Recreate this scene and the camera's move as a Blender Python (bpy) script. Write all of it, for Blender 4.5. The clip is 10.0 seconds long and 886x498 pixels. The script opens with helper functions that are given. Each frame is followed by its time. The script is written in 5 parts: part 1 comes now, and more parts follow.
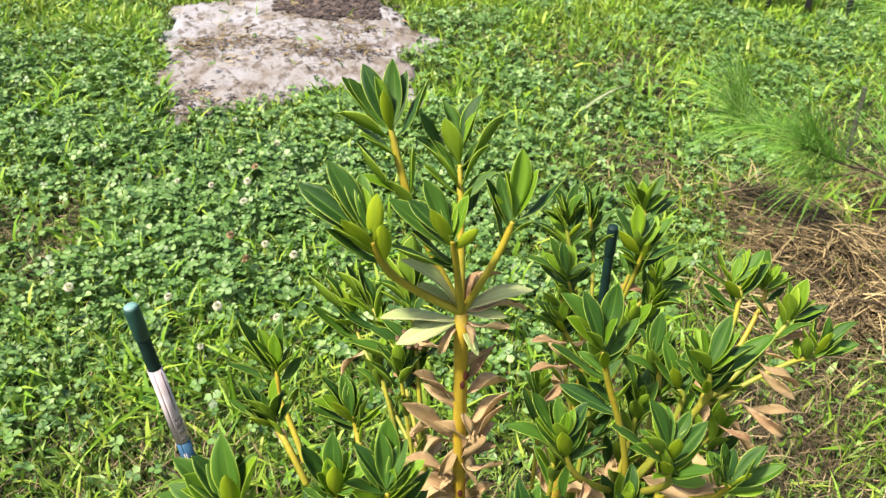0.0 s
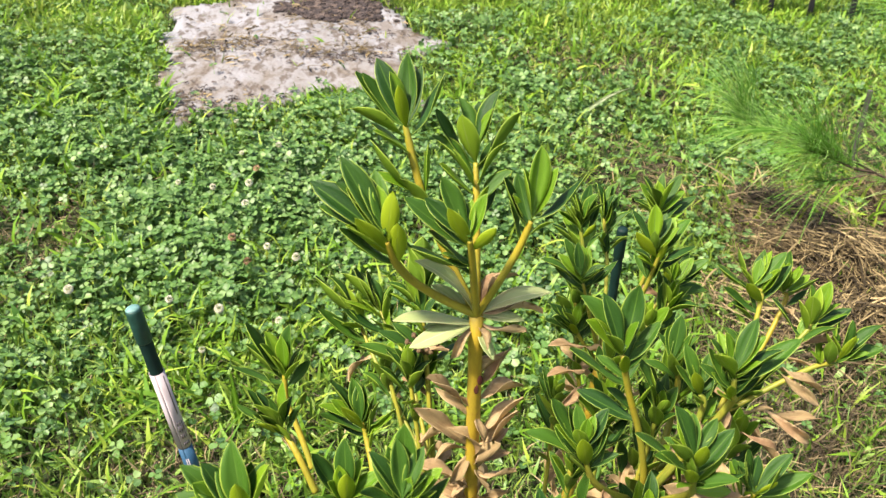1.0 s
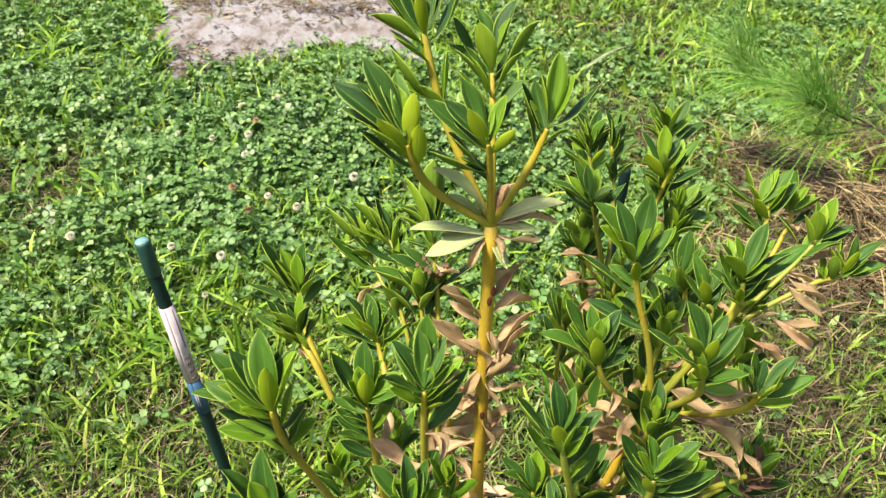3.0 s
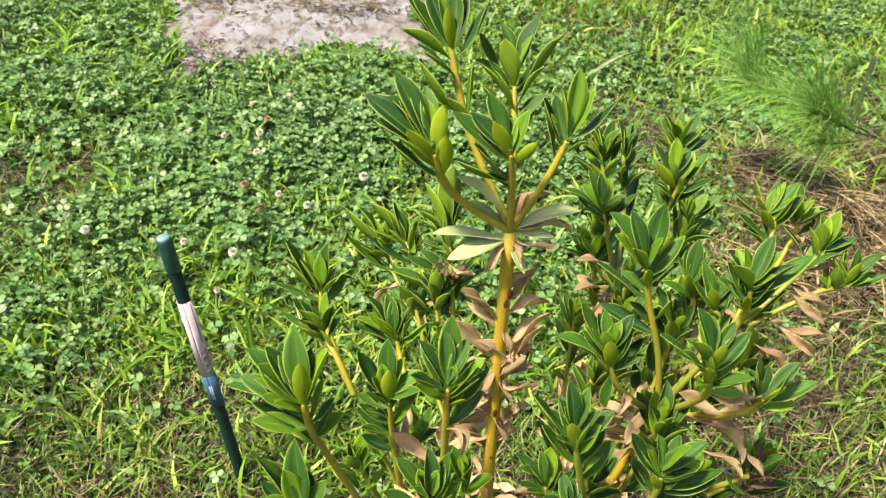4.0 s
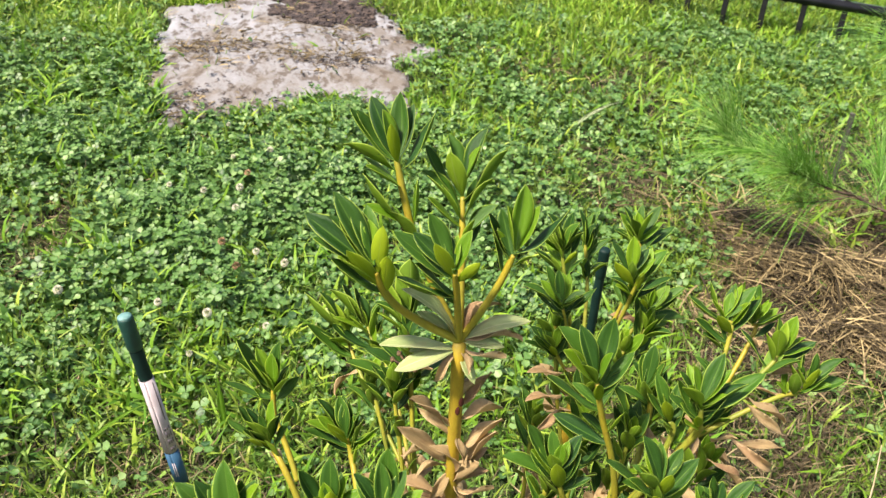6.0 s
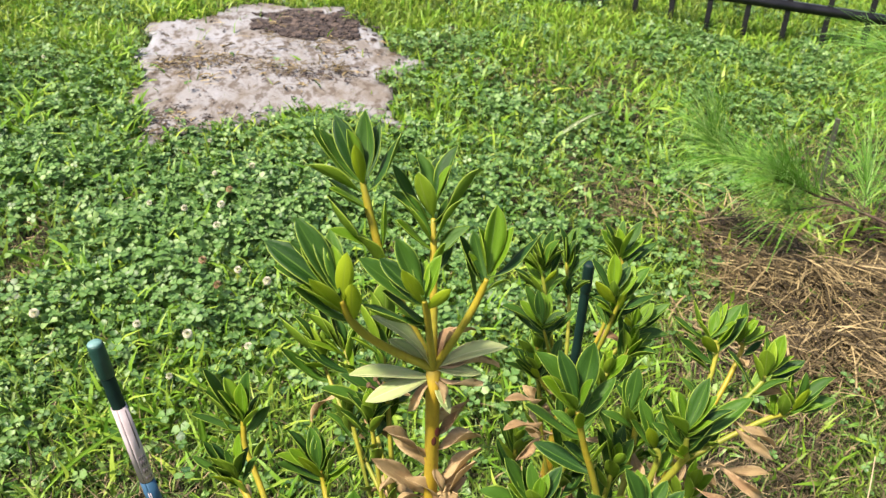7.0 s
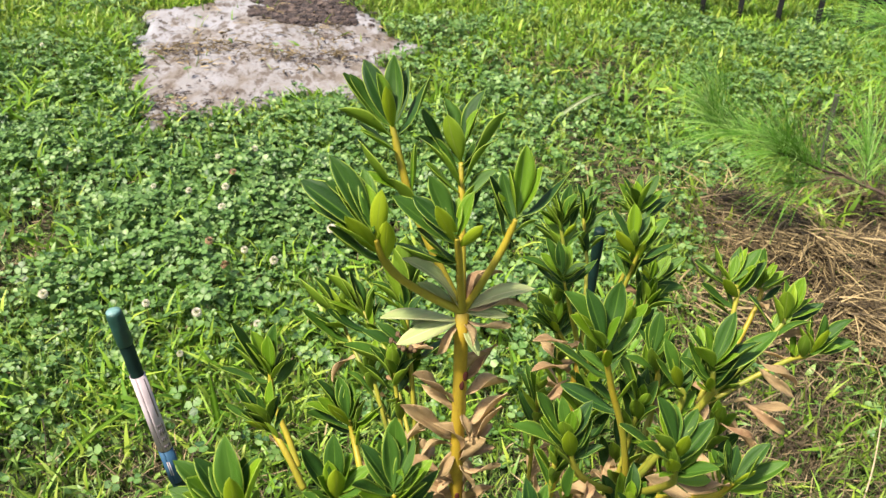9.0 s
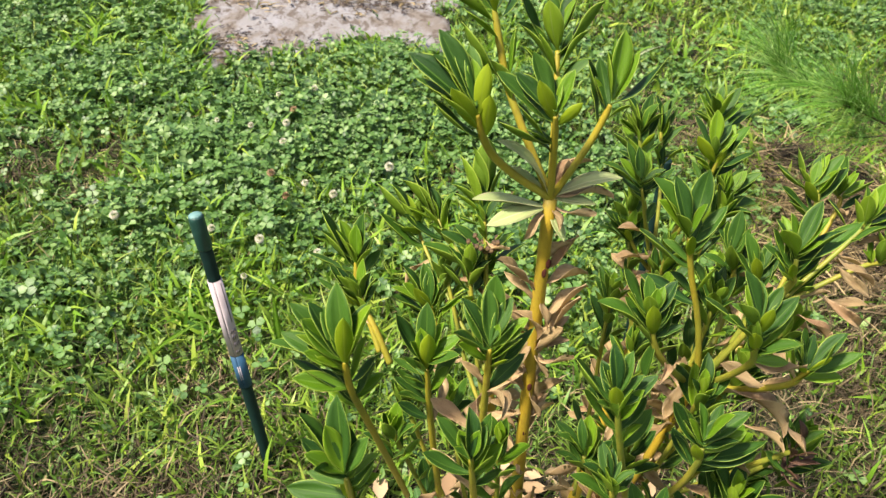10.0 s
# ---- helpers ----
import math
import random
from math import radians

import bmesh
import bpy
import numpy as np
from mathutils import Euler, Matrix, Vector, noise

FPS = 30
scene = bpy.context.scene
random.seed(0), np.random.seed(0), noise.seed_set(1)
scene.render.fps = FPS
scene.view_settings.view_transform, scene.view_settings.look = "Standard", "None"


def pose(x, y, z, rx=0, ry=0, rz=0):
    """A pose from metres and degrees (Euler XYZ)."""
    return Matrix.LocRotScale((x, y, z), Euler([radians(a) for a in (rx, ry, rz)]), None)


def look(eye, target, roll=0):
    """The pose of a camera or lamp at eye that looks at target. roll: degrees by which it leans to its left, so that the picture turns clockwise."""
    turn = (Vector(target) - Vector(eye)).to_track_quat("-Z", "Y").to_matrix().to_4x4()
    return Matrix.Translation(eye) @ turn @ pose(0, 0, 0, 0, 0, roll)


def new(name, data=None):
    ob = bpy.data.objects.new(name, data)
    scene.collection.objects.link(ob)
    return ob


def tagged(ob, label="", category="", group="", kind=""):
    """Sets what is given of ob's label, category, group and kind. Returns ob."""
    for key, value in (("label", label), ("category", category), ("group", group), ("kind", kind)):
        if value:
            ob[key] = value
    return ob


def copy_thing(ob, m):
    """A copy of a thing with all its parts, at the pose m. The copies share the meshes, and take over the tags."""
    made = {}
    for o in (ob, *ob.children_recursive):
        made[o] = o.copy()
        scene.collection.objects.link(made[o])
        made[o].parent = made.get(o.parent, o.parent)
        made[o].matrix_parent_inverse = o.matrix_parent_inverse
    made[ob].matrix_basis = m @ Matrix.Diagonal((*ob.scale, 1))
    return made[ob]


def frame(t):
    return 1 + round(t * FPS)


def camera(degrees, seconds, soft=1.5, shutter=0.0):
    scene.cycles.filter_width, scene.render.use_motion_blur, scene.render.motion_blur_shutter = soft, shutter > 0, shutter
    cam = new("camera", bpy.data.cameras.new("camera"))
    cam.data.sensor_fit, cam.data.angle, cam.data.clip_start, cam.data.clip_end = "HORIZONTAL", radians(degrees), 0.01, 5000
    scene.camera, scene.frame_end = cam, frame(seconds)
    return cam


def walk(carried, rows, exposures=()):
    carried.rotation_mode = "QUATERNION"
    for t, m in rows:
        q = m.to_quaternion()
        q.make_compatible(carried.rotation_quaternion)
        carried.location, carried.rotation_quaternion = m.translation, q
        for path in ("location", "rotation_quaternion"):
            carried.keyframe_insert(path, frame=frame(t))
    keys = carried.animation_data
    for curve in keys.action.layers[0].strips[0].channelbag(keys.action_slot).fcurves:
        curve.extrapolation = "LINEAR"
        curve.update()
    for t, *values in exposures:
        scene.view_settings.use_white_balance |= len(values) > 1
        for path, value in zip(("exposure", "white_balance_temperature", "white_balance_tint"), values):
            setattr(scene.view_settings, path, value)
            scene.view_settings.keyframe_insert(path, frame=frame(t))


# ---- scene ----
cam = camera(58.6, 10.0, soft=1.3)
cam.data.dof.use_dof, cam.data.dof.focus_distance, cam.data.dof.aperture_fstop = True, 0.60, 21.0
PATH = [
    (0, (-0.038, -0.399, 0.807), (0.074, 1.311, -0.225), 0.6),
    (0.5, (-0.044, -0.392, 0.802), (0.069, 1.321, -0.224), 0.7),
    (1, (-0.047, -0.387, 0.798), (0.069, 1.327, -0.226), 0.8),
    (1.5, (-0.048, -0.392, 0.791), (0.071, 1.317, -0.242), 0.8),
    (2, (-0.054, -0.405, 0.776), (0.068, 1.287, -0.282), 0.9),
    (2.5, (-0.054, -0.41, 0.772), (0.075, 1.27, -0.306), 1.1),
    (2.7, (-0.056, -0.41, 0.77), (0.075, 1.267, -0.312), 1.2),
    (3.8, (-0.077, -0.43, 0.785), (0.057, 1.234, -0.316), 2.3),
    (4, (-0.077, -0.43, 0.787), (0.055, 1.241, -0.305), 2.5),
    (4.5, (-0.079, -0.429, 0.8), (0.048, 1.247, -0.284), 2.9),
    (5, (-0.075, -0.424, 0.816), (0.053, 1.269, -0.24), 3.0),
    (5.5, (-0.061, -0.414, 0.824), (0.074, 1.296, -0.205), 2.8),
    (5.7, (-0.055, -0.407, 0.824), (0.09, 1.305, -0.2), 3.0),
    (6.8, (-0.036, -0.38, 0.827), (0.127, 1.341, -0.178), 2.4),
    (7, (-0.034, -0.376, 0.821), (0.136, 1.349, -0.177), 2.2),
    (7.5, (-0.031, -0.368, 0.813), (0.144, 1.355, -0.187), 1.9),
    (8, (-0.028, -0.36, 0.808), (0.152, 1.359, -0.197), 1.6),
    (8.5, (-0.031, -0.366, 0.807), (0.156, 1.351, -0.202), 1.5),
    (9, (-0.055, -0.396, 0.799), (0.127, 1.319, -0.214), 1.6),
    (9.2, (-0.064, -0.409, 0.795), (0.108, 1.304, -0.222), 2.0),
    (9.5, (-0.077, -0.426, 0.793), (0.064, 1.284, -0.234), 2.2),
    (9.8, (-0.089, -0.436, 0.780), (0.010, 1.265, -0.266), 2.2),
    (10, (-0.09, -0.439, 0.765), (-0.004, 1.237, -0.323), 2.3),
]
walk(cam, [(t, look(eye, target, roll)) for t, eye, target, roll in PATH], exposures=[(0, 1.51, 6820, 22), (4.6, 1.51, 6820, 22), (5.5, 1.42, 6820, 22), (7.2, 1.37, 6820, 22), (9, 1.35, 6820, 22), (10, 1.30, 6820, 22)])

# ---- world and sun ----
SUN_ELEVATION, SUN_AZIMUTH = 57, -122          # degrees; azimuth from +y towards +x
world = bpy.data.worlds.new("sky")
scene.world = world
world.use_nodes = True
wn, wl = world.node_tree.nodes, world.node_tree.links
sky = wn.new("ShaderNodeTexSky")
sky.sky_type, sky.sun_disc = "NISHITA", False
sky.sun_elevation, sky.sun_rotation = radians(SUN_ELEVATION), radians(SUN_AZIMUTH)
sky.dust_density, sky.air_density = 3.0, 1.2
wn["Background"].inputs["Strength"].default_value = 0.084
wl.new(sky.outputs[0], wn["Background"].inputs["Color"])
sun = new("sun", bpy.data.lights.new("sun", "SUN"))
sun.data.energy, sun.data.angle, sun.data.color = 3.75, radians(6), (1.0, 0.93, 0.80)
_e, _a = radians(SUN_ELEVATION), radians(SUN_AZIMUTH)
sun.matrix_world = look((math.sin(_a) * math.cos(_e) * 30, math.cos(_a) * math.cos(_e) * 30, math.sin(_e) * 30), (0, 0, 0))


# ---- materials ----
def material(name, rough=0.6, spec=0.4):
    m = bpy.data.materials.new(name)
    m.use_nodes = True
    nt = m.node_tree
    b = nt.nodes["Principled BSDF"]
    b.inputs["Roughness"].default_value = rough
    b.inputs["Specular IOR Level"].default_value = spec
    return m, nt, b


def mix(nt, fac, a, b, mode="MIX"):
    n = nt.nodes.new("ShaderNodeMix")
    n.data_type, n.blend_type = "RGBA", mode
    for sock, v in ((0, fac), (6, a), (7, b)):
        if hasattr(v, "is_linked"):
            nt.links.new(v, n.inputs[sock])
        elif sock == 0:
            n.inputs[0].default_value = v
        else:
            n.inputs[sock].default_value = (*v, 1)
    return n.outputs[2]


def calc(nt, op, a, b=0.0, c=None):
    n = nt.nodes.new("ShaderNodeMath")
    n.operation = op
    for i, v in enumerate((a, b) if c is None else (a, b, c)):
        if hasattr(v, "is_linked"):
            nt.links.new(v, n.inputs[i])
        else:
            n.inputs[i].default_value = v
    return n.outputs[0]


def ramp(nt, v, lo, hi):
    n = nt.nodes.new("ShaderNodeMapRange")
    n.interpolation_type = "SMOOTHSTEP"
    n.inputs[1].default_value, n.inputs[2].default_value = lo, hi
    nt.links.new(v, n.inputs[0])
    return n.outputs[0]


def noise_tex(nt, scale, detail=4.0, coords="Object", rough=0.55, stretch=None):
    n = nt.nodes.new("ShaderNodeTexNoise")
    n.inputs["Scale"].default_value, n.inputs["Detail"].default_value = scale, detail
    n.inputs["Roughness"].default_value = rough
    tc = nt.nodes.new("ShaderNodeTexCoord")
    src = tc.outputs[coords]
    if stretch:
        mp = nt.nodes.new("ShaderNodeMapping")
        mp.inputs["Scale"].default_value = stretch
        nt.links.new(src, mp.inputs[0])
        src = mp.outputs[0]
    nt.links.new(src, n.inputs["Vector"])
    return n.outputs["Fac"]


def bump(nt, b, height, strength=0.3, distance=0.002):
    n = nt.nodes.new("ShaderNodeBump")
    n.inputs["Strength"].default_value, n.inputs["Distance"].default_value = strength, distance
    nt.links.new(height, n.inputs["Height"])
    nt.links.new(n.outputs[0], b.inputs["Normal"])


def see_through(nt, b, colour, amount):
    """Thin leaf: part of the light passes and glows on the far side."""
    t = nt.nodes.new("ShaderNodeBsdfTranslucent")
    if hasattr(colour, "is_linked"):
        nt.links.new(colour, t.inputs["Color"])
    else:
        t.inputs["Color"].default_value = (*colour, 1)
    s = nt.nodes.new("ShaderNodeMixShader")
    s.inputs[0].default_value = amount
    nt.links.new(b.outputs[0], s.inputs[1])
    nt.links.new(t.outputs[0], s.inputs[2])
    nt.links.new(s.outputs[0], nt.nodes["Material Output"].inputs["Surface"])


def uv_xy(nt):
    tc = nt.nodes.new("ShaderNodeTexCoord")
    s = nt.nodes.new("ShaderNodeSeparateXYZ")
    nt.links.new(tc.outputs["UV"], s.inputs[0])
    return s.outputs[0], s.outputs[1]


def leaf_material(name, dark, light, margin, rib, rough, glow, spec=0.5, stain=None):
    """A leaf blade: pale midrib and margin, side veins, blotches, each leaf with its own tone."""
    m, nt, b = material(name, rough, spec)
    info = nt.nodes.new("ShaderNodeObjectInfo")
    u, v = uv_xy(nt)
    d = calc(nt, "ABSOLUTE", calc(nt, "SUBTRACT", u, 0.5))
    tone = mix(nt, info.outputs["Random"], dark, light)
    blot = noise_tex(nt, 120, 5)
    tone = mix(nt, calc(nt, "MULTIPLY", ramp(nt, blot, 0.42, 0.7), 0.45), tone, light)
    if stain:
        tone = mix(nt, calc(nt, "MULTIPLY", ramp(nt, noise_tex(nt, 3.2, 5), 0.48, 0.66), 0.5), tone, stain)
    # slanting side veins
    veins = calc(nt, "SINE", calc(nt, "MULTIPLY", calc(nt, "SUBTRACT", v, calc(nt, "MULTIPLY", d, 0.55)), 62))
    tone = mix(nt, calc(nt, "MULTIPLY", ramp(nt, veins, 0.70, 1.0), 0.035), tone, rib)
    tone = mix(nt, calc(nt, "SUBTRACT", 1.0, ramp(nt, d, 0.012, 0.04)), tone, rib)
    tone = mix(nt, calc(nt, "MULTIPLY", ramp(nt, d, 0.448, 0.480), 0.78), tone, margin)
    nt.links.new(tone, b.inputs["Base Color"])
    height = calc(nt, "ADD", calc(nt, "MULTIPLY", veins, -0.12), calc(nt, "MULTIPLY", ramp(nt, d, 0.0, 0.06), 1.2))
    bump(nt, b, calc(nt, "ADD", height, noise_tex(nt, 300, 3)), 0.35, 0.0006)
    see_through(nt, b, mix(nt, 0.35, tone, margin), glow)
    return m


LEAF_TOP = leaf_material("leaf_top", (0.010, 0.052, 0.010), (0.056, 0.156, 0.014), (0.36, 0.52, 0.07), (0.080, 0.185, 0.022), 0.44, 0.26, 0.34)
LEAF_UNDER = leaf_material("leaf_underside", (0.075, 0.175, 0.014), (0.165, 0.300, 0.020), (0.34, 0.50, 0.06), (0.17, 0.28, 0.04), 0.5, 0.34, 0.3)
YOUNG_TOP = leaf_material("young_leaf_top", (0.085, 0.225, 0.010), (0.20, 0.38, 0.016), (0.40, 0.56, 0.06), (0.17, 0.34, 0.04), 0.38, 0.38)
YOUNG_UNDER = leaf_material("young_leaf_underside", (0.145, 0.29, 0.018), (0.27, 0.44, 0.028), (0.34, 0.50, 0.06), (0.28, 0.42, 0.07), 0.45, 0.36, 0.35)
SPOON_UNDER = leaf_material("spoon_leaf_underside", (0.220, 0.345, 0.012), (0.370, 0.510, 0.022), (0.52, 0.68, 0.07), (0.32, 0.45, 0.04), 0.42, 0.50, 0.35)
PALE_TOP = leaf_material("pale_leaf", (0.25, 0.36, 0.115), (0.40, 0.49, 0.20), (0.50, 0.50, 0.27), (0.50, 0.54, 0.28), 0.5, 0.22, 0.3, (0.40, 0.36, 0.17))
DRY_TOP = leaf_material("dry_leaf", (0.38, 0.285, 0.135), (0.62, 0.485, 0.250), (0.58, 0.47, 0.26), (0.50, 0.38, 0.19), 0.6, 0.40, 0.3, (0.25, 0.140, 0.072))
MAROON = leaf_material("maroon_dead_leaf", (0.045, 0.024, 0.016), (0.095, 0.052, 0.032), (0.13, 0.075, 0.04), (0.11, 0.06, 0.035), 0.5, 0.06, 0.35)
DRY_RED = leaf_material("dry_reddish_leaf", (0.34, 0.228, 0.112), (0.60, 0.440, 0.230), (0.54, 0.41, 0.22), (0.42, 0.29, 0.14), 0.55, 0.40, 0.3, (0.18, 0.085, 0.046))


def stem_material(name, a, b_, scar):
    m, nt, b = material(name, 0.5, 0.35)
    long_ = noise_tex(nt, 60, 5, stretch=(1, 1, 0.25))
    fine = noise_tex(nt, 420, 4, stretch=(1, 1, 0.5))
    c = mix(nt, ramp(nt, long_, 0.35, 0.68), a, b_)
    c = mix(nt, calc(nt, "MULTIPLY", ramp(nt, noise_tex(nt, 95, 3), 0.68, 0.76), 0.5), c, scar)
    c = mix(nt, calc(nt, "MULTIPLY", ramp(nt, fine, 0.48, 0.75), 0.45), c, scar)
    nt.links.new(c, b.inputs["Base Color"])
    bump(nt, b, fine, 0.4, 0.0008)
    return m


STEM = stem_material("yellow_stem", (0.40, 0.285, 0.022), (0.29, 0.240, 0.024), (0.24, 0.12, 0.02))
STEM_GREEN = stem_material("green_stem", (0.28, 0.275, 0.028), (0.17, 0.22, 0.026), (0.18, 0.12, 0.03))
STEM_TOP = stem_material("olive_yellow_stem", (0.31, 0.26, 0.020), (0.22, 0.225, 0.022), (0.20, 0.12, 0.02))
SCAR, _nt, _b = material("bark_scar", 0.7)
_nt.links.new(mix(_nt, noise_tex(_nt, 500, 3), (0.10, 0.018, 0.008), (0.03, 0.010, 0.006)), _b.inputs["Base Color"])


def blade_material(name, colours, rough, glow, fade=None):
    """Grass and clover: each blade with its own tone."""
    m, nt, b = material(name, rough, 0.35)
    geo = nt.nodes.new("ShaderNodeNewGeometry")
    r = geo.outputs["Random Per Island"]
    tone = mix(nt, ramp(nt, r, 0.0, 0.55), colours[0], colours[1])
    tone = mix(nt, ramp(nt, r, 0.55, 0.98), tone, colours[2])
    tone = mix(nt, calc(nt, "MULTIPLY", ramp(nt, noise_tex(nt, 3.2, 3), 0.38, 0.66), 0.5), tone, colours[1])
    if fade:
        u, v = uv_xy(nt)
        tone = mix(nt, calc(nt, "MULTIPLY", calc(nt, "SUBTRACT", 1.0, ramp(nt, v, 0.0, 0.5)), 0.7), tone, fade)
    nt.links.new(tone, b.inputs["Base Color"])
    see_through(nt, b, tone, glow)
    return m, nt, b, tone


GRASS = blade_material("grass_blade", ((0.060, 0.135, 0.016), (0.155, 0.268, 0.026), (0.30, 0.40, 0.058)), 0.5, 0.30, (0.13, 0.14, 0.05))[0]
GRASS_BRIGHT = blade_material("broad_grass_blade", ((0.095, 0.245, 0.020), (0.19, 0.370, 0.028), (0.38, 0.52, 0.07)), 0.45, 0.36)[0]
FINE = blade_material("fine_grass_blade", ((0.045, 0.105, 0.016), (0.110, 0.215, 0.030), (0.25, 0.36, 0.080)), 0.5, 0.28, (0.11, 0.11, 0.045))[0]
WEED = blade_material("weed_leaf", ((0.052, 0.160, 0.026), (0.135, 0.290, 0.046), (0.29, 0.46, 0.11)), 0.45, 0.28)[0]
THATCH = blade_material("dry_thatch", ((0.018, 0.014, 0.008), (0.066, 0.053, 0.026), (0.36, 0.295, 0.150)), 0.7, 0.06)[0]
LITTER = blade_material("fallen_leaf", ((0.17, 0.105, 0.050), (0.34, 0.245, 0.125), (0.52, 0.42, 0.25)), 0.65, 0.08)[0]
STRAW = blade_material("pine_straw", ((0.020, 0.015, 0.007), (0.086, 0.066, 0.029), (0.38, 0.305, 0.145)), 0.6, 0.05)[0]
NEEDLE = blade_material("pine_needle", ((0.050, 0.165, 0.020), (0.115, 0.310, 0.034), (0.38, 0.58, 0.18)), 0.32, 0.28)[0]
PETAL = blade_material("clover_petal", ((0.52, 0.52, 0.38), (0.66, 0.66, 0.52), (0.52, 0.48, 0.35)), 0.6, 0.35)[0]
PETAL_OLD = blade_material("withered_petal", ((0.16, 0.09, 0.045), (0.32, 0.21, 0.11), (0.44, 0.32, 0.19)), 0.7, 0.15)[0]
CLOVER, _nt, _b, _tone = blade_material("clover_leaf", ((0.022, 0.082, 0.020), (0.086, 0.205, 0.038), (0.210, 0.350, 0.105)), 0.5, 0.24)
_b.inputs["Specular IOR Level"].default_value = 0.5
_u, _v = uv_xy(_nt)
_d = calc(_nt, "ABSOLUTE", calc(_nt, "SUBTRACT", calc(_nt, "ADD", _v, calc(_nt, "MULTIPLY", _u, -0.35)), 0.42))
_c = mix(_nt, calc(_nt, "MULTIPLY", calc(_nt, "SUBTRACT", 1.0, ramp(_nt, _d, 0.03, 0.11)), 0.30), _tone, (0.20, 0.32, 0.15))
_nt.links.new(_c, _b.inputs["Base Color"])

SOIL, _nt, _b = material("soil_and_thatch", 0.9, 0.2)
_c = mix(_nt, ramp(_nt, noise_tex(_nt, 16, 6), 0.38, 0.62), (0.012, 0.011, 0.007), (0.045, 0.035, 0.019))
_c = mix(_nt, ramp(_nt, noise_tex(_nt, 5, 5), 0.36, 0.56), _c, (0.018, 0.036, 0.010))
_c = mix(_nt, calc(_nt, "MULTIPLY", ramp(_nt, noise_tex(_nt, 160, 5), 0.5, 0.7), 0.4), _c, (0.12, 0.095, 0.05))
_nt.links.new(_c, _b.inputs["Base Color"])
bump(_nt, _b, noise_tex(_nt, 70, 6), 0.8, 0.01)

# near-black tones carry the shade deep between the straws
BED, _nt, _b = material("shade_dark_straw", 0.9, 0.2)
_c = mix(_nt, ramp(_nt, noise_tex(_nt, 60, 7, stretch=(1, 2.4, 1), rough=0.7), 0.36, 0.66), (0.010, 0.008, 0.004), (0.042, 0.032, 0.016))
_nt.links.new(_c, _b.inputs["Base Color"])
bump(_nt, _b, noise_tex(_nt, 90, 6, stretch=(1, 2.4, 1)), 0.9, 0.012)

SLAB, _nt, _b = material("weathered_slab", 0.85, 0.25)
_c = mix(_nt, ramp(_nt, noise_tex(_nt, 5, 6, stretch=(1, 0.7, 1)), 0.35, 0.65), (0.256, 0.275, 0.288), (0.200, 0.203, 0.195))
_c = mix(_nt, calc(_nt, "MULTIPLY", ramp(_nt, noise_tex(_nt, 9, 9, stretch=(1, 0.6, 1), rough=0.72), 0.47, 0.60), 0.75), _c, (0.130, 0.112, 0.084))
_c = mix(_nt, calc(_nt, "MULTIPLY", ramp(_nt, noise_tex(_nt, 30, 6, stretch=(1, 0.55, 1), rough=0.7), 0.50, 0.60), 0.85), _c, (0.082, 0.066, 0.048))
_c = mix(_nt, calc(_nt, "MULTIPLY", ramp(_nt, noise_tex(_nt, 16, 5, stretch=(1, 0.6, 1)), 0.60, 0.74), 0.6), _c, (0.272, 0.292, 0.308))
_nt.links.new(_c, _b.inputs["Base Color"])
bump(_nt, _b, noise_tex(_nt, 45, 7), 0.7, 0.008)

MULCH = blade_material("bark_mulch", ((0.022, 0.019, 0.018), (0.050, 0.041, 0.037), (0.110, 0.085, 0.066)), 0.85, 0.0)[0]


def plain(name, a, b_, scale, rough, metal=0.0, spec=0.4, relief=0.2):
    m, nt, b = material(name, rough, spec)
    n = noise_tex(nt, scale, 5)
    nt.links.new(mix(nt, ramp(nt, n, 0.35, 0.7), a, b_), b.inputs["Base Color"])
    b.inputs["Metallic"].default_value = metal
    bump(nt, b, noise_tex(nt, scale * 6, 4), relief, 0.0008)
    return m


STAKE_GREEN = plain("dark_green_plastic", (0.003, 0.018, 0.015), (0.005, 0.026, 0.020), 40, 0.6, spec=0.2)
CAP_GREEN = plain("green_cap_plastic", (0.007, 0.042, 0.032), (0.013, 0.062, 0.048), 60, 0.5)
# paler teal: the sky's reflection on the cap, put into the colour
CAP_PALE = plain("sky_reflection_cap", (0.06, 0.16, 0.14), (0.13, 0.27, 0.25), 120, 0.55)
LABEL_WHITE = plain("label_paper", (0.44, 0.40, 0.41), (0.34, 0.305, 0.31), 30, 0.8)
LABEL_BLUE = plain("label_blue", (0.012, 0.062, 0.125), (0.02, 0.088, 0.155), 50, 0.65)
INK = plain("label_ink", (0.10, 0.09, 0.10), (0.16, 0.14, 0.16), 80, 0.6)
FENCE_BLACK = plain("black_powder_coat", (0.010, 0.011, 0.013), (0.018, 0.019, 0.022), 25, 0.35, 0.2)
PINE_BARK = plain("pine_twig_bark", (0.045, 0.032, 0.022), (0.095, 0.068, 0.042), 90, 0.8, relief=0.6)
GREY_WOOD = plain("grey_weathered_wood", (0.080, 0.088, 0.066), (0.046, 0.050, 0.038), 60, 0.8, relief=0.5)
WOOD_STRAW = plain("pale_dry_stalk", (0.48, 0.40, 0.26), (0.36, 0.29, 0.17), 60, 0.7)


# ---- mesh builders ----
rng = np.random.default_rng(7)


def thing(name, x, y, z, label, category, group="", kind=""):
    ob = new(name)
    ob.empty_display_size = 0.05
    ob.matrix_basis = pose(x, y, z)
    return tagged(ob, label, category, group, kind)


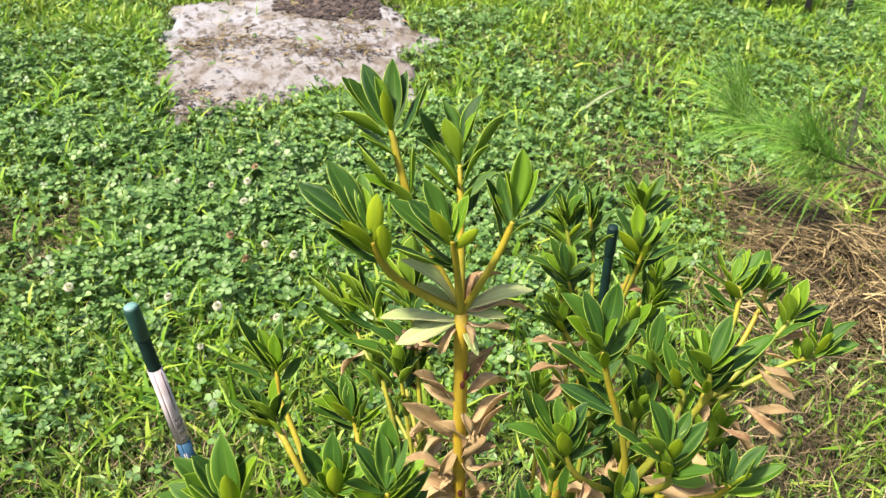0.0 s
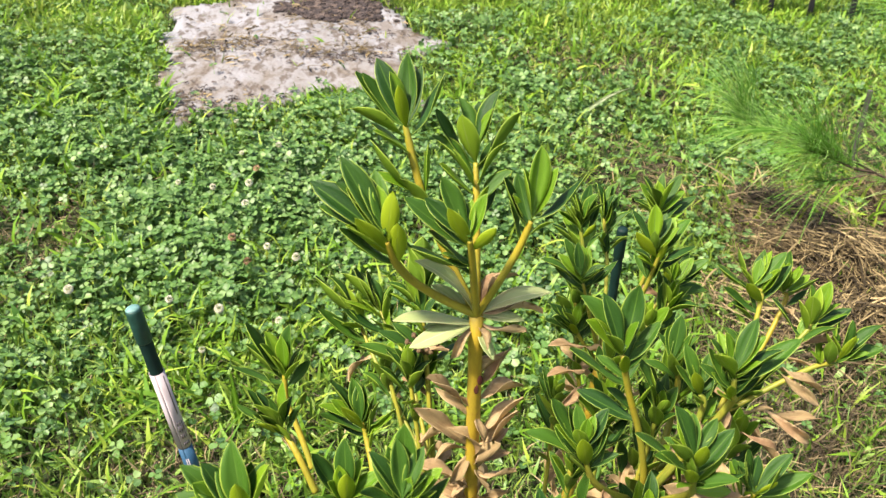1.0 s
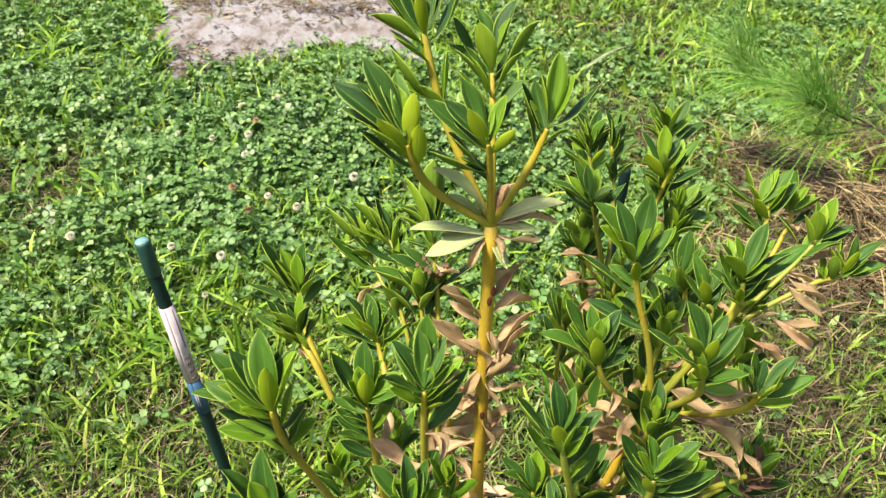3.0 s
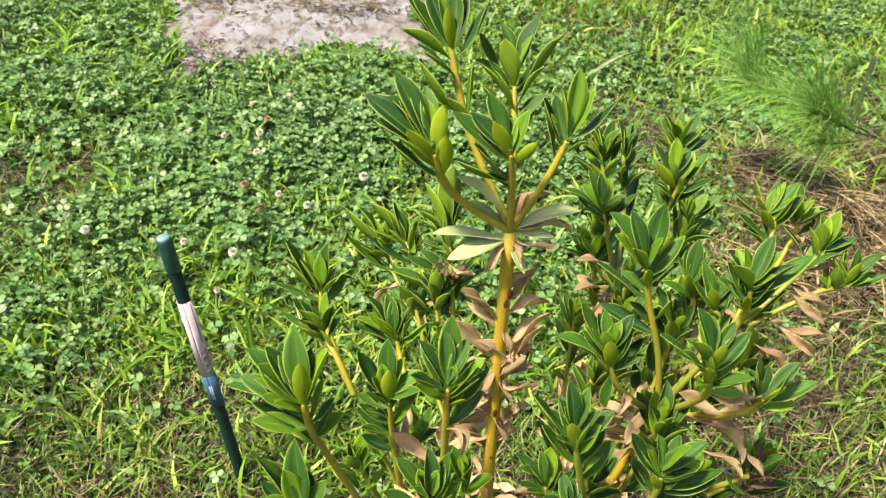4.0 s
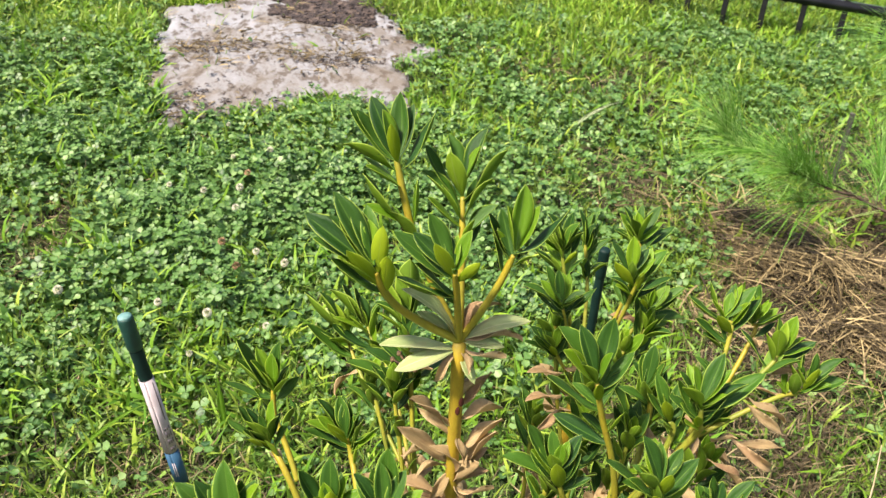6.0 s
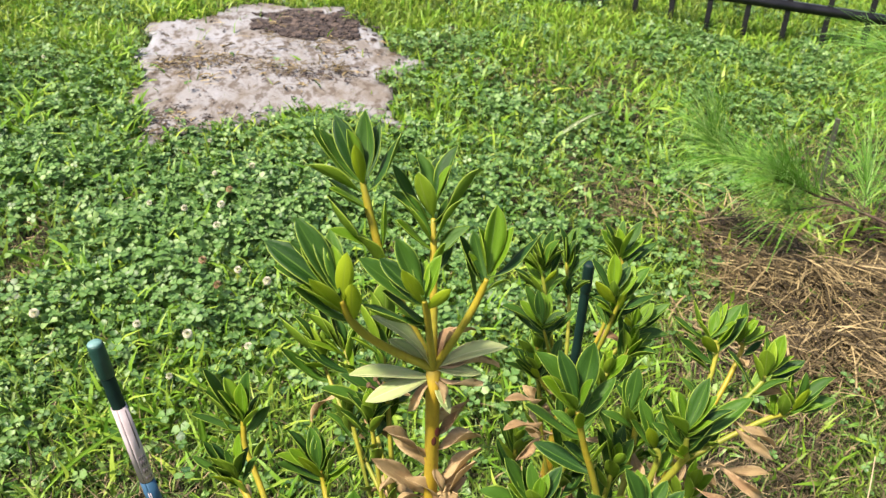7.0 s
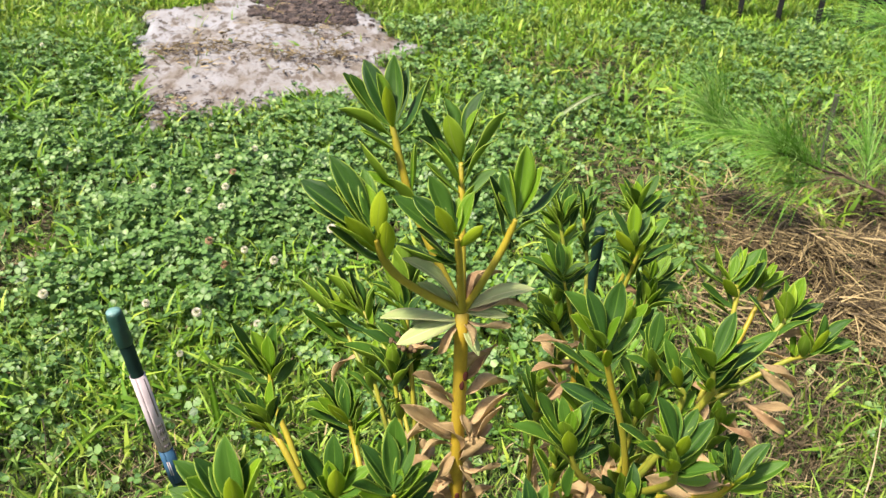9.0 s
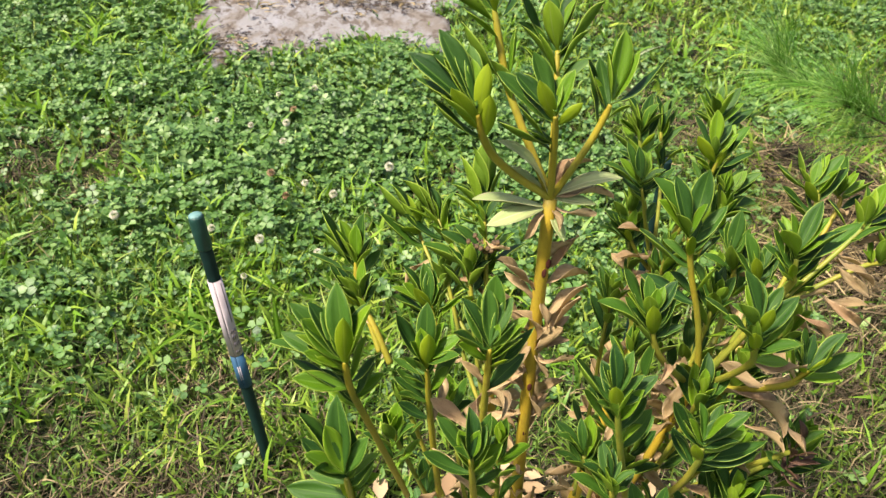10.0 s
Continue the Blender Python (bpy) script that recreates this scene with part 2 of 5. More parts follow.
def hang(ob, parent, m=None):
    """Make ob, given in world coordinates, a part of parent, keeping its place."""
    ob.parent = parent
    if parent.type == "EMPTY":
        ob.matrix_parent_inverse = parent.matrix_basis.inverted()
    if m is not None:
        ob.matrix_basis = m
    return ob


def part(name, mesh, mat, parent, label="", m=None):
    if isinstance(mesh, bmesh.types.BMesh):
        me = bpy.data.meshes.new(name)
        mesh.to_mesh(me)
        mesh.free()
        me.shade_smooth()
    else:
        me = mesh
    if mat is not None and not me.materials:
        me.materials.append(mat)
    ob = hang(new(name, me), parent, m)
    return tagged(ob, label) if label else ob


def mesh_np(name, verts, faces_flat, sizes, uv=None, mat=None, smooth=True):
    me = bpy.data.meshes.new(name)
    me.vertices.add(len(verts))
    me.vertices.foreach_set("co", np.ascontiguousarray(verts, dtype=np.float32).ravel())
    me.loops.add(len(faces_flat))
    me.loops.foreach_set("vertex_index", np.ascontiguousarray(faces_flat, dtype=np.int32))
    me.polygons.add(len(sizes))
    start = np.concatenate(([0], np.cumsum(sizes)[:-1])).astype(np.int32)
    me.polygons.foreach_set("loop_start", start)
    me.polygons.foreach_set("loop_total", np.ascontiguousarray(sizes, dtype=np.int32))
    if uv is not None:
        layer = me.uv_layers.new(name="UVMap")
        layer.data.foreach_set("uv", np.ascontiguousarray(uv[faces_flat], dtype=np.float32).ravel())
    me.update(calc_edges=True)
    me.validate()
    if smooth:
        me.shade_smooth()
    if mat:
        me.materials.append(mat)
    return me


def scattered(name, batches, mat):
    """One mesh of many small pieces. batches: (template, places (N,3), turns (N,3,3)); a template is (verts, faces, uvs)."""
    V, Fl, S, U, base = [], [], [], [], 0
    for (tv, tf, tu), P, R in batches:
        n, k = len(P), len(tv)
        if n == 0:
            continue
        V.append((np.einsum("nij,kj->nki", R, tv) + P[:, None, :]).reshape(-1, 3))
        flat = np.array([i for f in tf for i in f])
        Fl.append((flat[None] + (np.arange(n) * k)[:, None] + base).ravel())
        S.append(np.tile([len(f) for f in tf], n))
        U.append(np.tile(tu, (n, 1)))
        base += n * k
    return mesh_np(name, np.concatenate(V), np.concatenate(Fl), np.concatenate(S), np.concatenate(U), mat)


def turns(n, size, wide=None, tilt=0.25, yaw=None):
    """Random turns about the upright with a small lean; columns scaled by size (length) and wide."""
    yaw = rng.uniform(0, 2 * np.pi, n) if yaw is None else yaw
    lean, way = np.abs(rng.normal(0, tilt, n)), rng.uniform(0, 2 * np.pi, n)
    wide = size if wide is None else wide
    c, s = np.cos(yaw), np.sin(yaw)
    Z = np.zeros((n, 3, 3))
    Z[:, 0, 0], Z[:, 0, 1], Z[:, 1, 0], Z[:, 1, 1], Z[:, 2, 2] = c, -s, s, c, 1
    kx, ky = np.cos(way), np.sin(way)
    K = np.zeros((n, 3, 3))
    K[:, 0, 2], K[:, 1, 2], K[:, 2, 0], K[:, 2, 1] = ky, -kx, -ky, kx
    R = np.eye(3) + np.sin(lean)[:, None, None] * K + (1 - np.cos(lean))[:, None, None] * (K @ K)
    D = np.zeros((n, 3, 3))
    D[:, 0, 0], D[:, 1, 1], D[:, 2, 2] = wide, size, size
    return R @ Z @ D


def blade(bend, width=0.5):
    """A grass blade of unit length that arches over; x is its width."""
    v, uv, f = [], [], []
    for i, s in enumerate((0.0, 0.35, 0.7)):
        w = width * (0.75, 1.0, 0.72)[i]
        y, z = bend * s * s, s * (1 - 0.35 * bend * s)
        v += [(-w, y, z), (w, y, z)]
        uv += [(0, s), (1, s)]
    v.append((0, bend, 1 - 0.42 * bend))
    uv.append((0.5, 1))
    f = [(0, 1, 3, 2), (2, 3, 5, 4), (4, 5, 6)]
    return np.array(v), f, np.array(uv)


def clover(cup=0.09):
    """Three notched leaflets, lightly folded, on a thin stalk; unit leaflet length."""
    v, uv, f = [], [], []
    for k in range(3):
        a = 2 * math.pi * k / 3
        c, s = math.cos(a), math.sin(a)
        for x, y, z, u_, w_ in ((0, 0.02, 0, 0, 0), (0.46, 0.42, cup, 0.6, 0.42), (0.38, 0.86, cup * 0.6, 0.5, 0.86), (0, 0.93, -0.05, 0, 0.92),
                                (-0.38, 0.86, cup * 0.6, 0.5, 0.86), (-0.46, 0.42, cup, 0.6, 0.42)):
            v.append((c * x - s * y, s * x + c * y, z))
            uv.append((u_, w_))
        o = 6 * k
        f += [(o, o + 1, o + 2, o + 3), (o, o + 3, o + 4, o + 5)]
    o = len(v)
    v += [(-0.04, 0, 0), (0.04, 0, 0), (0.1, 0.1, -3.2), (0.02, 0.1, -3.2)]
    uv += [(0, 0)] * 4
    f.append((o, o + 1, o + 2, o + 3))
    return np.array(v), f, np.array(uv)


def strand(bend, curl, width):
    """A lying straw or needle, unit length along y, rounded a little."""
    v, uv, f = [], [], []
    for i in range(5):
        s = i / 4
        x, z = bend * math.sin(s * 2.4), curl * s * (1 - s) * 4
        w = width * (1 - 0.5 * s)
        v += [(x - w, s, z), (x, s, z + w), (x + w, s, z)]
        uv += [(0, s), (0.5, s), (1, s)]
        if i:
            o = 3 * i
            f += [(o - 3, o - 2, o + 1, o), (o - 2, o - 1, o + 2, o + 1)]
    return np.array(v), f, np.array(uv)


def tube(points, radii, sides=8, uneven=0.0):
    """A round stem through the points (a smooth curve), closed at both ends."""
    P = [Vector(p) for p in points]
    path, rad = [], []
    for i in range(len(P) - 1):
        a, b, c, d = P[max(i - 1, 0)], P[i], P[i + 1], P[min(i + 2, len(P) - 1)]
        for k in range(6):
            t = k / 6
            path.append(0.5 * ((2 * b) + (c - a) * t + (2 * a - 5 * b + 4 * c - d) * t * t + (3 * b - a - 3 * c + d) * t ** 3))
            rad.append(radii[i] + (radii[i + 1] - radii[i]) * t)
    path.append(P[-1])
    rad.append(radii[-1])
    bm = bmesh.new()
    rings, side = [], Vector((1, 0.13, 0))
    for i, p in enumerate(path):
        tan = (path[min(i + 1, len(path) - 1)] - path[max(i - 1, 0)]).normalized()
        x = (side - tan * side.dot(tan)).normalized()
        y = tan.cross(x)
        side = x
        ring = []
        for k in range(sides):
            a = 2 * math.pi * k / sides
            r = rad[i] * (1 + uneven * noise.noise(p * 90 + Vector((k * 1.7, 0, 0))))
            ring.append(bm.verts.new(p + (x * math.cos(a) + y * math.sin(a)) * r))
        rings.append(ring)
    for r0, r1 in zip(rings, rings[1:]):
        for k in range(sides):
            bm.faces.new((r0[k], r0[(k + 1) % sides], r1[(k + 1) % sides], r1[k]))
    bm.faces.new(rings[0][::-1])
    bm.faces.new(rings[-1])
    return bm, path, rad


def box(cx, cy, cz, sx, sy, sz, bevel=0.0):
    bm = bmesh.new()
    bmesh.ops.create_cube(bm, size=1)
    bmesh.ops.scale(bm, vec=(sx, sy, sz), verts=bm.verts)
    if bevel:
        bmesh.ops.bevel(bm, geom=list(bm.edges), offset=bevel, segments=2, affect="EDGES")
    bmesh.ops.translate(bm, vec=(cx, cy, cz), verts=bm.verts)
    return bm


# ---- the ground: a gentle slope ----
def lift(x, y):
    """Height of the ground, for numbers or arrays."""
    X, Y = 4 * np.tanh(np.asarray(x) / 4), 4 * np.tanh(np.asarray(y) / 4)
    z = -0.034 * X + 0.081 * Y - 0.097
    z = z + 0.008 * np.sin(5.1 * X + 1.3) * np.cos(4.3 * Y) + 0.005 * np.sin(11 * X - 7 * Y)
    z = z + 0.035 * np.exp(-(((X - 0.95) / 0.28) ** 2 + ((Y - 0.85) / 0.22) ** 2))       # mulch mound round the pine
    z = z - 0.05 * np.exp(-(((X - 1.08) / 0.16) ** 2 + ((Y - 1.02) / 0.06) ** 2))       # scrape beside it
    return z


def axis_steps(centre, dense, step, far):
    a = list(np.arange(-dense, dense + 1e-6, step))
    g, s = dense, step
    while g < far:
        s *= 1.35
        g += s
        a = [-g] + a + [g]
    return np.array(a) + centre


gx, gy = axis_steps(0.1, 2.4, 0.04, 260), axis_steps(1.4, 2.4, 0.04, 260)
GX, GY = np.meshgrid(gx, gy)
gv = np.stack([GX.ravel(), GY.ravel(), lift(GX, GY).ravel()], 1)
nx, ny = len(gx), len(gy)
ii = (np.arange(ny - 1)[:, None] * nx + np.arange(nx - 1)[None]).ravel()
gf = np.stack([ii, ii + 1, ii + 1 + nx, ii + nx], 1).ravel()
ground = new("ground", mesh_np("ground", gv, gf, np.full(len(ii), 4), None, SOIL))
tagged(ground, "sloping lawn soil with thatch under grass and clover", "ground", kind="structure")


# ---- the flat slab ----
SLAB_PLAN = [(-0.58, 1.50), (-0.68, 1.74), (-0.78, 2.30), (-0.46, 2.66), (-0.17, 2.67), (0.01, 2.33), (0.13, 2.11),
             (-0.01, 1.99), (0.05, 1.57), (-0.08, 1.67), (-0.24, 1.74), (-0.42, 1.62)]


def inside(plan, x, y):
    hit = np.zeros(np.shape(x), bool)
    for (ax, ay), (bx, by) in zip(plan, plan[1:] + plan[:1]):
        cross = (ay > y) != (by > y)
        hit ^= cross & (x < (bx - ax) * (y - ay) / (by - ay + 1e-12) + ax)
    return hit


def slab_at(x, y):
    return inside(SLAB_PLAN, x + 0.02 * np.sin(23 * y + 3 * x), y + 0.02 * np.sin(19 * x + 1))


def slab_top(x, y):
    return lift(x, y) + 0.016 + 0.003 * np.sin(13 * x + 3 * y) * np.cos(5 * y - 4 * x) + 0.0015 * np.sin(61 * x) * np.sin(53 * y)


def build_slab():
    bm, step = bmesh.new(), 0.02
    verts = {}

    def vert(i, j, low):
        key = (i, j, low)
        if key not in verts:
            x, y = i * step, j * step
            verts[key] = bm.verts.new((x, y, float(slab_top(x, y)) - (0.045 if low else 0.0)))
        return verts[key]
    cells = {(i, j) for i in range(-42, 12) for j in range(70, 138) if slab_at((i + 0.5) * step, (j + 0.5) * step)}
    for i, j in cells:
        bm.faces.new([vert(a, b, 0) for a, b in ((i, j), (i + 1, j), (i + 1, j + 1), (i, j + 1))])
        bm.faces.new([vert(a, b, 1) for a, b in ((i, j + 1), (i + 1, j + 1), (i + 1, j), (i, j))])
        for di, dj, a, b in ((0, -1, (i, j), (i + 1, j)), (1, 0, (i + 1, j), (i + 1, j + 1)), (0, 1, (i + 1, j + 1), (i, j + 1)), (-1, 0, (i, j + 1), (i, j))):
            if (i + di, j + dj) not in cells:
                bm.faces.new((vert(*b, 0), vert(*a, 0), vert(*a, 1), vert(*b, 1)))
    me = bpy.data.meshes.new("stone_slab")
    bm.to_mesh(me)
    bm.free()
    me.shade_smooth()
    me.materials.append(SLAB)
    return tagged(new("stone_slab", me), "flat pale grey weathered slab sunk in the lawn, littered with straw", "slab")


build_slab()


# ---- lawn: where each plant grows ----
def straw_zone(x, y):
    """1 inside the pine straw round the pine, fading at its rim."""
    d = ((x - 0.99) / 0.44) ** 2 + ((y - 0.87) / 0.36) ** 2
    return np.clip(1.6 - 1.5 * d + 0.35 * np.sin(14 * x + 9 * y), 0, 1)


def hollow(x, y):
    """The scrape beside the young pine, where little straw lies and the dark bed shows as its shade."""
    return 1.3 * np.exp(-(((x - 1.05) / 0.17) ** 2 + ((y - 0.965) / 0.085) ** 2)) + 1.3 * np.exp(-(((x - 0.92) / 0.11) ** 2 + ((y - 1.055) / 0.050) ** 2)) + 0.9 * np.exp(-(((x - 0.78) / 0.05) ** 2 + ((y - 1.13) / 0.03) ** 2))


def patch(x, y, cx, cy, rx, ry):
    return np.exp(-(((x - cx) / rx) ** 2 + ((y - cy) / ry) ** 2))


KNOTS = np.random.default_rng(71).random((64, 64))


def clumps(x, y, cell):
    """Smooth uneven rise and fall of the growth, 0 to 1, in clumps of about that size."""
    u, v = x / cell + 40.3, y / cell + 17.7
    i, j = np.floor(u).astype(int), np.floor(v).astype(int)
    p, q = u - i, v - j
    p, q = p * p * (3 - 2 * p), q * q * (3 - 2 * q)
    k = lambda a, b: KNOTS[a % 64, b % 64]
    return (k(i, j) * (1 - p) + k(i + 1, j) * p) * (1 - q) + (k(i, j + 1) * (1 - p) + k(i + 1, j + 1) * p) * q


def mound(x, y):
    return np.clip(1.5 * (0.6 * clumps(x, y, 0.13) + 0.4 * clumps(x, y, 0.055)) - 0.25, 0, 1)


def clover_share(x, y):
    c = 1.1 * patch(x, y, -0.32, 1.05, 0.55, 0.45) + 0.8 * patch(x, y, -0.75, 1.35, 0.4, 0.4) + 0.4 * patch(x, y, 0.15, 1.05, 0.35, 0.35)
    c = c + 0.9 * patch(x, y, 1.30, 2.36, 0.38, 0.16) + 0.45 * patch(x, y, 1.0, 2.05, 0.42, 0.22) + 0.4 * patch(x, y, 0.55, 1.55, 0.35, 0.3) + 0.35 * patch(x, y, 0.2, 2.1, 0.4, 0.4) + 0.5 * patch(x, y, -1.15, 1.9, 0.4, 0.4)
    c = c + 0.3 * patch(x, y, -0.7, 0.6, 0.4, 0.3) + 0.08
    return np.clip((c + 0.25 * np.sin(9 * x + 4) * np.sin(8 * y)) * (1 - 0.8 * dry_share(x, y)), 0.02, 1) * np.clip((y - 0.3) / 0.6, 0.12, 1)


def dry_share(x, y):
    return (0.45 + 1.1 * clumps(x + 5, y, 0.085)) * np.clip(1.15 * patch(x, y, -0.45, 0.09, 0.42, 0.20) + 0.5 * patch(x, y, 0.65, 0.35, 0.4, 0.3) + 0.6 * patch(x, y, 0.62, 1.25, 0.3, 0.2)
                   + 0.75 * patch(x, y, 0.45, 2.1, 0.5, 0.22) + 1.7 * patch(x, y, 1.25, 1.38, 0.28, 0.26) + 0.9 * patch(x, y, -0.75, 1.02, 0.15, 0.2) + 0.8 * patch(x, y, 0.5, 1.36, 0.14, 0.10) + 0.6 * patch(x, y, 0.47, 1.94, 0.15, 0.08) + 0.7 * patch(x, y, 0.72, 1.75, 0.08, 0.06) + 0.8 * patch(x, y, 0.06, 0.1, 0.28, 0.26) + 0.5 * patch(x, y, 0.55, 0.62, 0.25, 0.15) + 0.45 * patch(x, y, -0.36, 0.46, 0.07, 0.06) + 0.12 + 0.2 * np.sin(7 * x - 5 * y), 0, 1)


def spots(n, keep, far=3.9):
    """n random places on the lawn in the stretch that the walk overlooks, thinned by keep(x, y)."""
    y = rng.uniform(-0.35, far, n * 6)
    x = rng.uniform(-1, 1, n * 6) * 2.3 + 0.1
    ok = (np.abs(x - 0.1) < (0.72 + 0.52 * np.clip(y, 0, 9)) * (0.97 + 0.25 * rng.random(n * 6) ** 2)) & (rng.random(n * 6) < keep(x, y)) & ~(slab_at(x, y) & (rng.random(n * 6) < 0.985))
    x, y = x[ok][:n], y[ok][:n]
    return np.stack([x, y, lift(x, y) - 0.004], 1)


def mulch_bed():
    """The low bed under the fresh pine straw; its dark colour stands in for shade between the straws."""
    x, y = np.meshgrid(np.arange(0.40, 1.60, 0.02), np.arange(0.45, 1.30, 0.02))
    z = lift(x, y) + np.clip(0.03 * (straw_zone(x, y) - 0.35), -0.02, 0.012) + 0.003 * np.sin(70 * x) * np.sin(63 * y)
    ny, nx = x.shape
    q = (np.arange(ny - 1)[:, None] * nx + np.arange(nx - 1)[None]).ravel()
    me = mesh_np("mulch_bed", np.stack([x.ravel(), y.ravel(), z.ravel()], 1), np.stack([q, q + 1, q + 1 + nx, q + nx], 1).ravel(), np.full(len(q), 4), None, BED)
    tagged(new("mulch_bed", me), "straw bed round the young pine, coloured near-black as the shade between straws", "mulch", kind="stuff")


mulch_bed()


def lawn():
    P = spots(78000, lambda x, y: (0.85 - 0.45 * clover_share(x, y)) * (1 - 0.93 * straw_zone(x, y)) * (1 - 0.6 * dry_share(x, y)) * (0.5 + 0.5 * mound(x + 3, y)))
    L = rng.uniform(0.024, 0.066, len(P)) * np.where(P[:, 1] > 2.0, 1.25, 1.0) * (0.7 + 0.55 * mound(P[:, 0] + 3, P[:, 1]))
    k = rng.integers(0, 3, len(P))
    batches = []
    for i, b in enumerate((0.25, 0.6, 0.95)):
        q = k == i
        batches.append((blade(b), P[q], turns(q.sum(), L[q], rng.uniform(0.0022, 0.0058, q.sum()), 0.72)))
    tagged(new("lawn_grass", scattered("lawn_grass", batches, GRASS)), "short green lawn grass growing between clover", "grass", kind="stuff")

    # finer, shorter growth in the near stretch
    P = spots(64000, lambda x, y: np.clip(0.35 + 0.6 * dry_share(x, y), 0, 1) * (0.3 + 0.7 * mound(x + 7, y)) * (1 - 0.6 * clover_share(x, y)) * (1 - 0.9 * straw_zone(x, y)), 1.0)
    wither = rng.random(len(P)) < 0.13 + 0.68 * dry_share(P[:, 0], P[:, 1])
    for name, pick, mat, note in (("fine_grass", ~wither, FINE, "short fine tangled green grass"), ("fine_dry_grass", wither, THATCH, "short fine withered grass tangled in the lawn")):
        Q = P[pick]
        k = rng.integers(0, 2, len(Q))
        batches = [(blade(b), Q[k == i], turns((k == i).sum(), rng.uniform(0.018, 0.058, (k == i).sum()), rng.uniform(0.0012, 0.0034, (k == i).sum()), 0.85)) for i, b in enumerate((0.5, 1.0))]
        tagged(new(name, scattered(name, batches, mat)), note, "grass", kind="stuff")
    # low broad-leaved growth among the grass
    P = spots(30000, lambda x, y: (0.95 * patch(x, y, -0.50, 0.52, 0.5, 0.34) + 0.2 * patch(x, y, 0.6, 0.55, 0.35, 0.3) + 0.35 * patch(x, y, 0.1, 1.5, 0.6, 0.3) + 0.7 * patch(x, y, 1.75, 2.4, 0.6, 0.3) + 0.08) * (1 - 0.8 * straw_zone(x, y)), 2.9)
    k = rng.integers(0, 2, len(P))
    L = rng.uniform(0.018, 0.048, len(P)) * np.clip(0.55 + 0.6 * P[:, 1], 0.6, 1.1)
    batches = [(blade(b), P[k == i], turns((k == i).sum(), L[k == i], L[k == i] * rng.uniform(0.14, 0.32, (k == i).sum()), 0.75)) for i, b in enumerate((0.55, 1.0))]
    tagged(new("creeping_weeds", scattered("creeping_weeds", batches, WEED)), "low grey-green broad-leaved weeds creeping through the lawn", "weeds", kind="stuff")
    # the wider lawn, beyond the walk's view
    n = 130000
    x, y = rng.uniform(-5.5, 5.5, n), rng.uniform(-4.5, 7.5, n)
    far = (np.abs(x - 0.1) > 0.6 + 0.5 * np.clip(y, 0, 9)) | (y > 3.6) | (y < -0.25)
    x, y = x[far], y[far]
    P = np.stack([x, y, lift(x, y) - 0.004], 1)
    leafy = rng.random(len(P)) < 0.22 * np.clip(2.4 * clumps(x, y, 0.35) - 0.75, 0, 1)
    Q = P[~leafy]
    tagged(new("outer_lawn", scattered("outer_lawn", [(blade(0.6), Q, turns(len(Q), rng.uniform(0.06, 0.12, len(Q)), rng.uniform(0.010, 0.022, len(Q)), 1.0))], GRASS)),
           "green lawn grass running on around the place", "grass", kind="stuff")
    Q = P[leafy] + np.array([0, 0, 0.02])
    Q[:, 2] += rng.uniform(0, 0.025, len(Q))
    s = rng.uniform(0.020, 0.036, len(Q))
    tagged(new("outer_clover", scattered("outer_clover", [(clover(0.16), Q, turns(len(Q), s, s, 0.5))], CLOVER)),
           "dark green clover scattered through the surrounding lawn", "clover", kind="stuff")

    def tufts(x, y):
        return np.clip(0.3 * patch(x, y, -0.33, 0.55, 0.35, 0.22) + 1.2 * patch(x, y, -0.18, 1.62, 0.3, 0.14) + 1.2 * patch(x, y, -1.05, 1.9, 0.4, 0.8) + 0.5 * patch(x, y, 0.55, 2.2, 0.4, 0.4)
                       + 0.7 * patch(x, y, 0.35, 2.5, 0.5, 0.4) + 0.5 * patch(x, y, 1.7, 3.0, 0.8, 0.4) + 0.6 * patch(x, y, 0.2, 2.6, 0.5, 0.4) + 0.5 * patch(x, y, -0.6, 0.8, 0.3, 0.3) + 0.70 * np.clip((y - 1.75) / 0.7, 0, 1) + 0.5 * patch(x, y, -0.75, 1.6, 0.25, 0.4) + 0.13, 0, 1) * (1 - straw_zone(x, y)) * (1 - 0.92 * dry_share(x, y)) * (1 - 0.45 * clover_share(x, y)) * np.clip(3.4 * clumps(x, y, 0.09) - 1.05, 0.05, 1.25) * np.clip((y - 0.05) / 0.8, 0.35, 1) + 0.9 * patch(x, y, -0.20, 0.33, 0.08, 0.09) + 0.45 * patch(x, y, -0.36, 0.60, 0.10, 0.07) + 0.5 * patch(x, y, 0.945, 1.19, 0.04, 0.03) + 0.4 * patch(x, y, 0.96, 1.12, 0.03, 0.03) + 0.5 * patch(x, y, 1.03, 1.05, 0.06, 0.03) + 0.6 * patch(x, y, 0.78, 1.10, 0.22, 0.06) + 0.35 * patch(x, y, 1.2, 1.16, 0.2, 0.08) + 0.5 * patch(x, y, 0.10, 0.75, 0.28, 0.24) + 0.35 * patch(x, y, -0.20, 0.72, 0.18, 0.20) * np.clip(3 * clumps(x, y, 0.09) - 0.8, 0, 1) + 0.09 * patch(x, y, 0.62, 0.40, 0.3, 0.25) + 0.40 * patch(x, y, -0.50, 0.55, 0.28, 0.24) * np.clip(3 * clumps(x, y, 0.09) - 0.8, 0.1, 1)
    P = spots(42000, tufts)
    L = rng.uniform(0.030, 0.085, len(P)) * (1 - 0.2 * patch(P[:, 0], P[:, 1], -0.2, 1.62, 0.25, 0.12))
    k = rng.integers(0, 2, len(P))
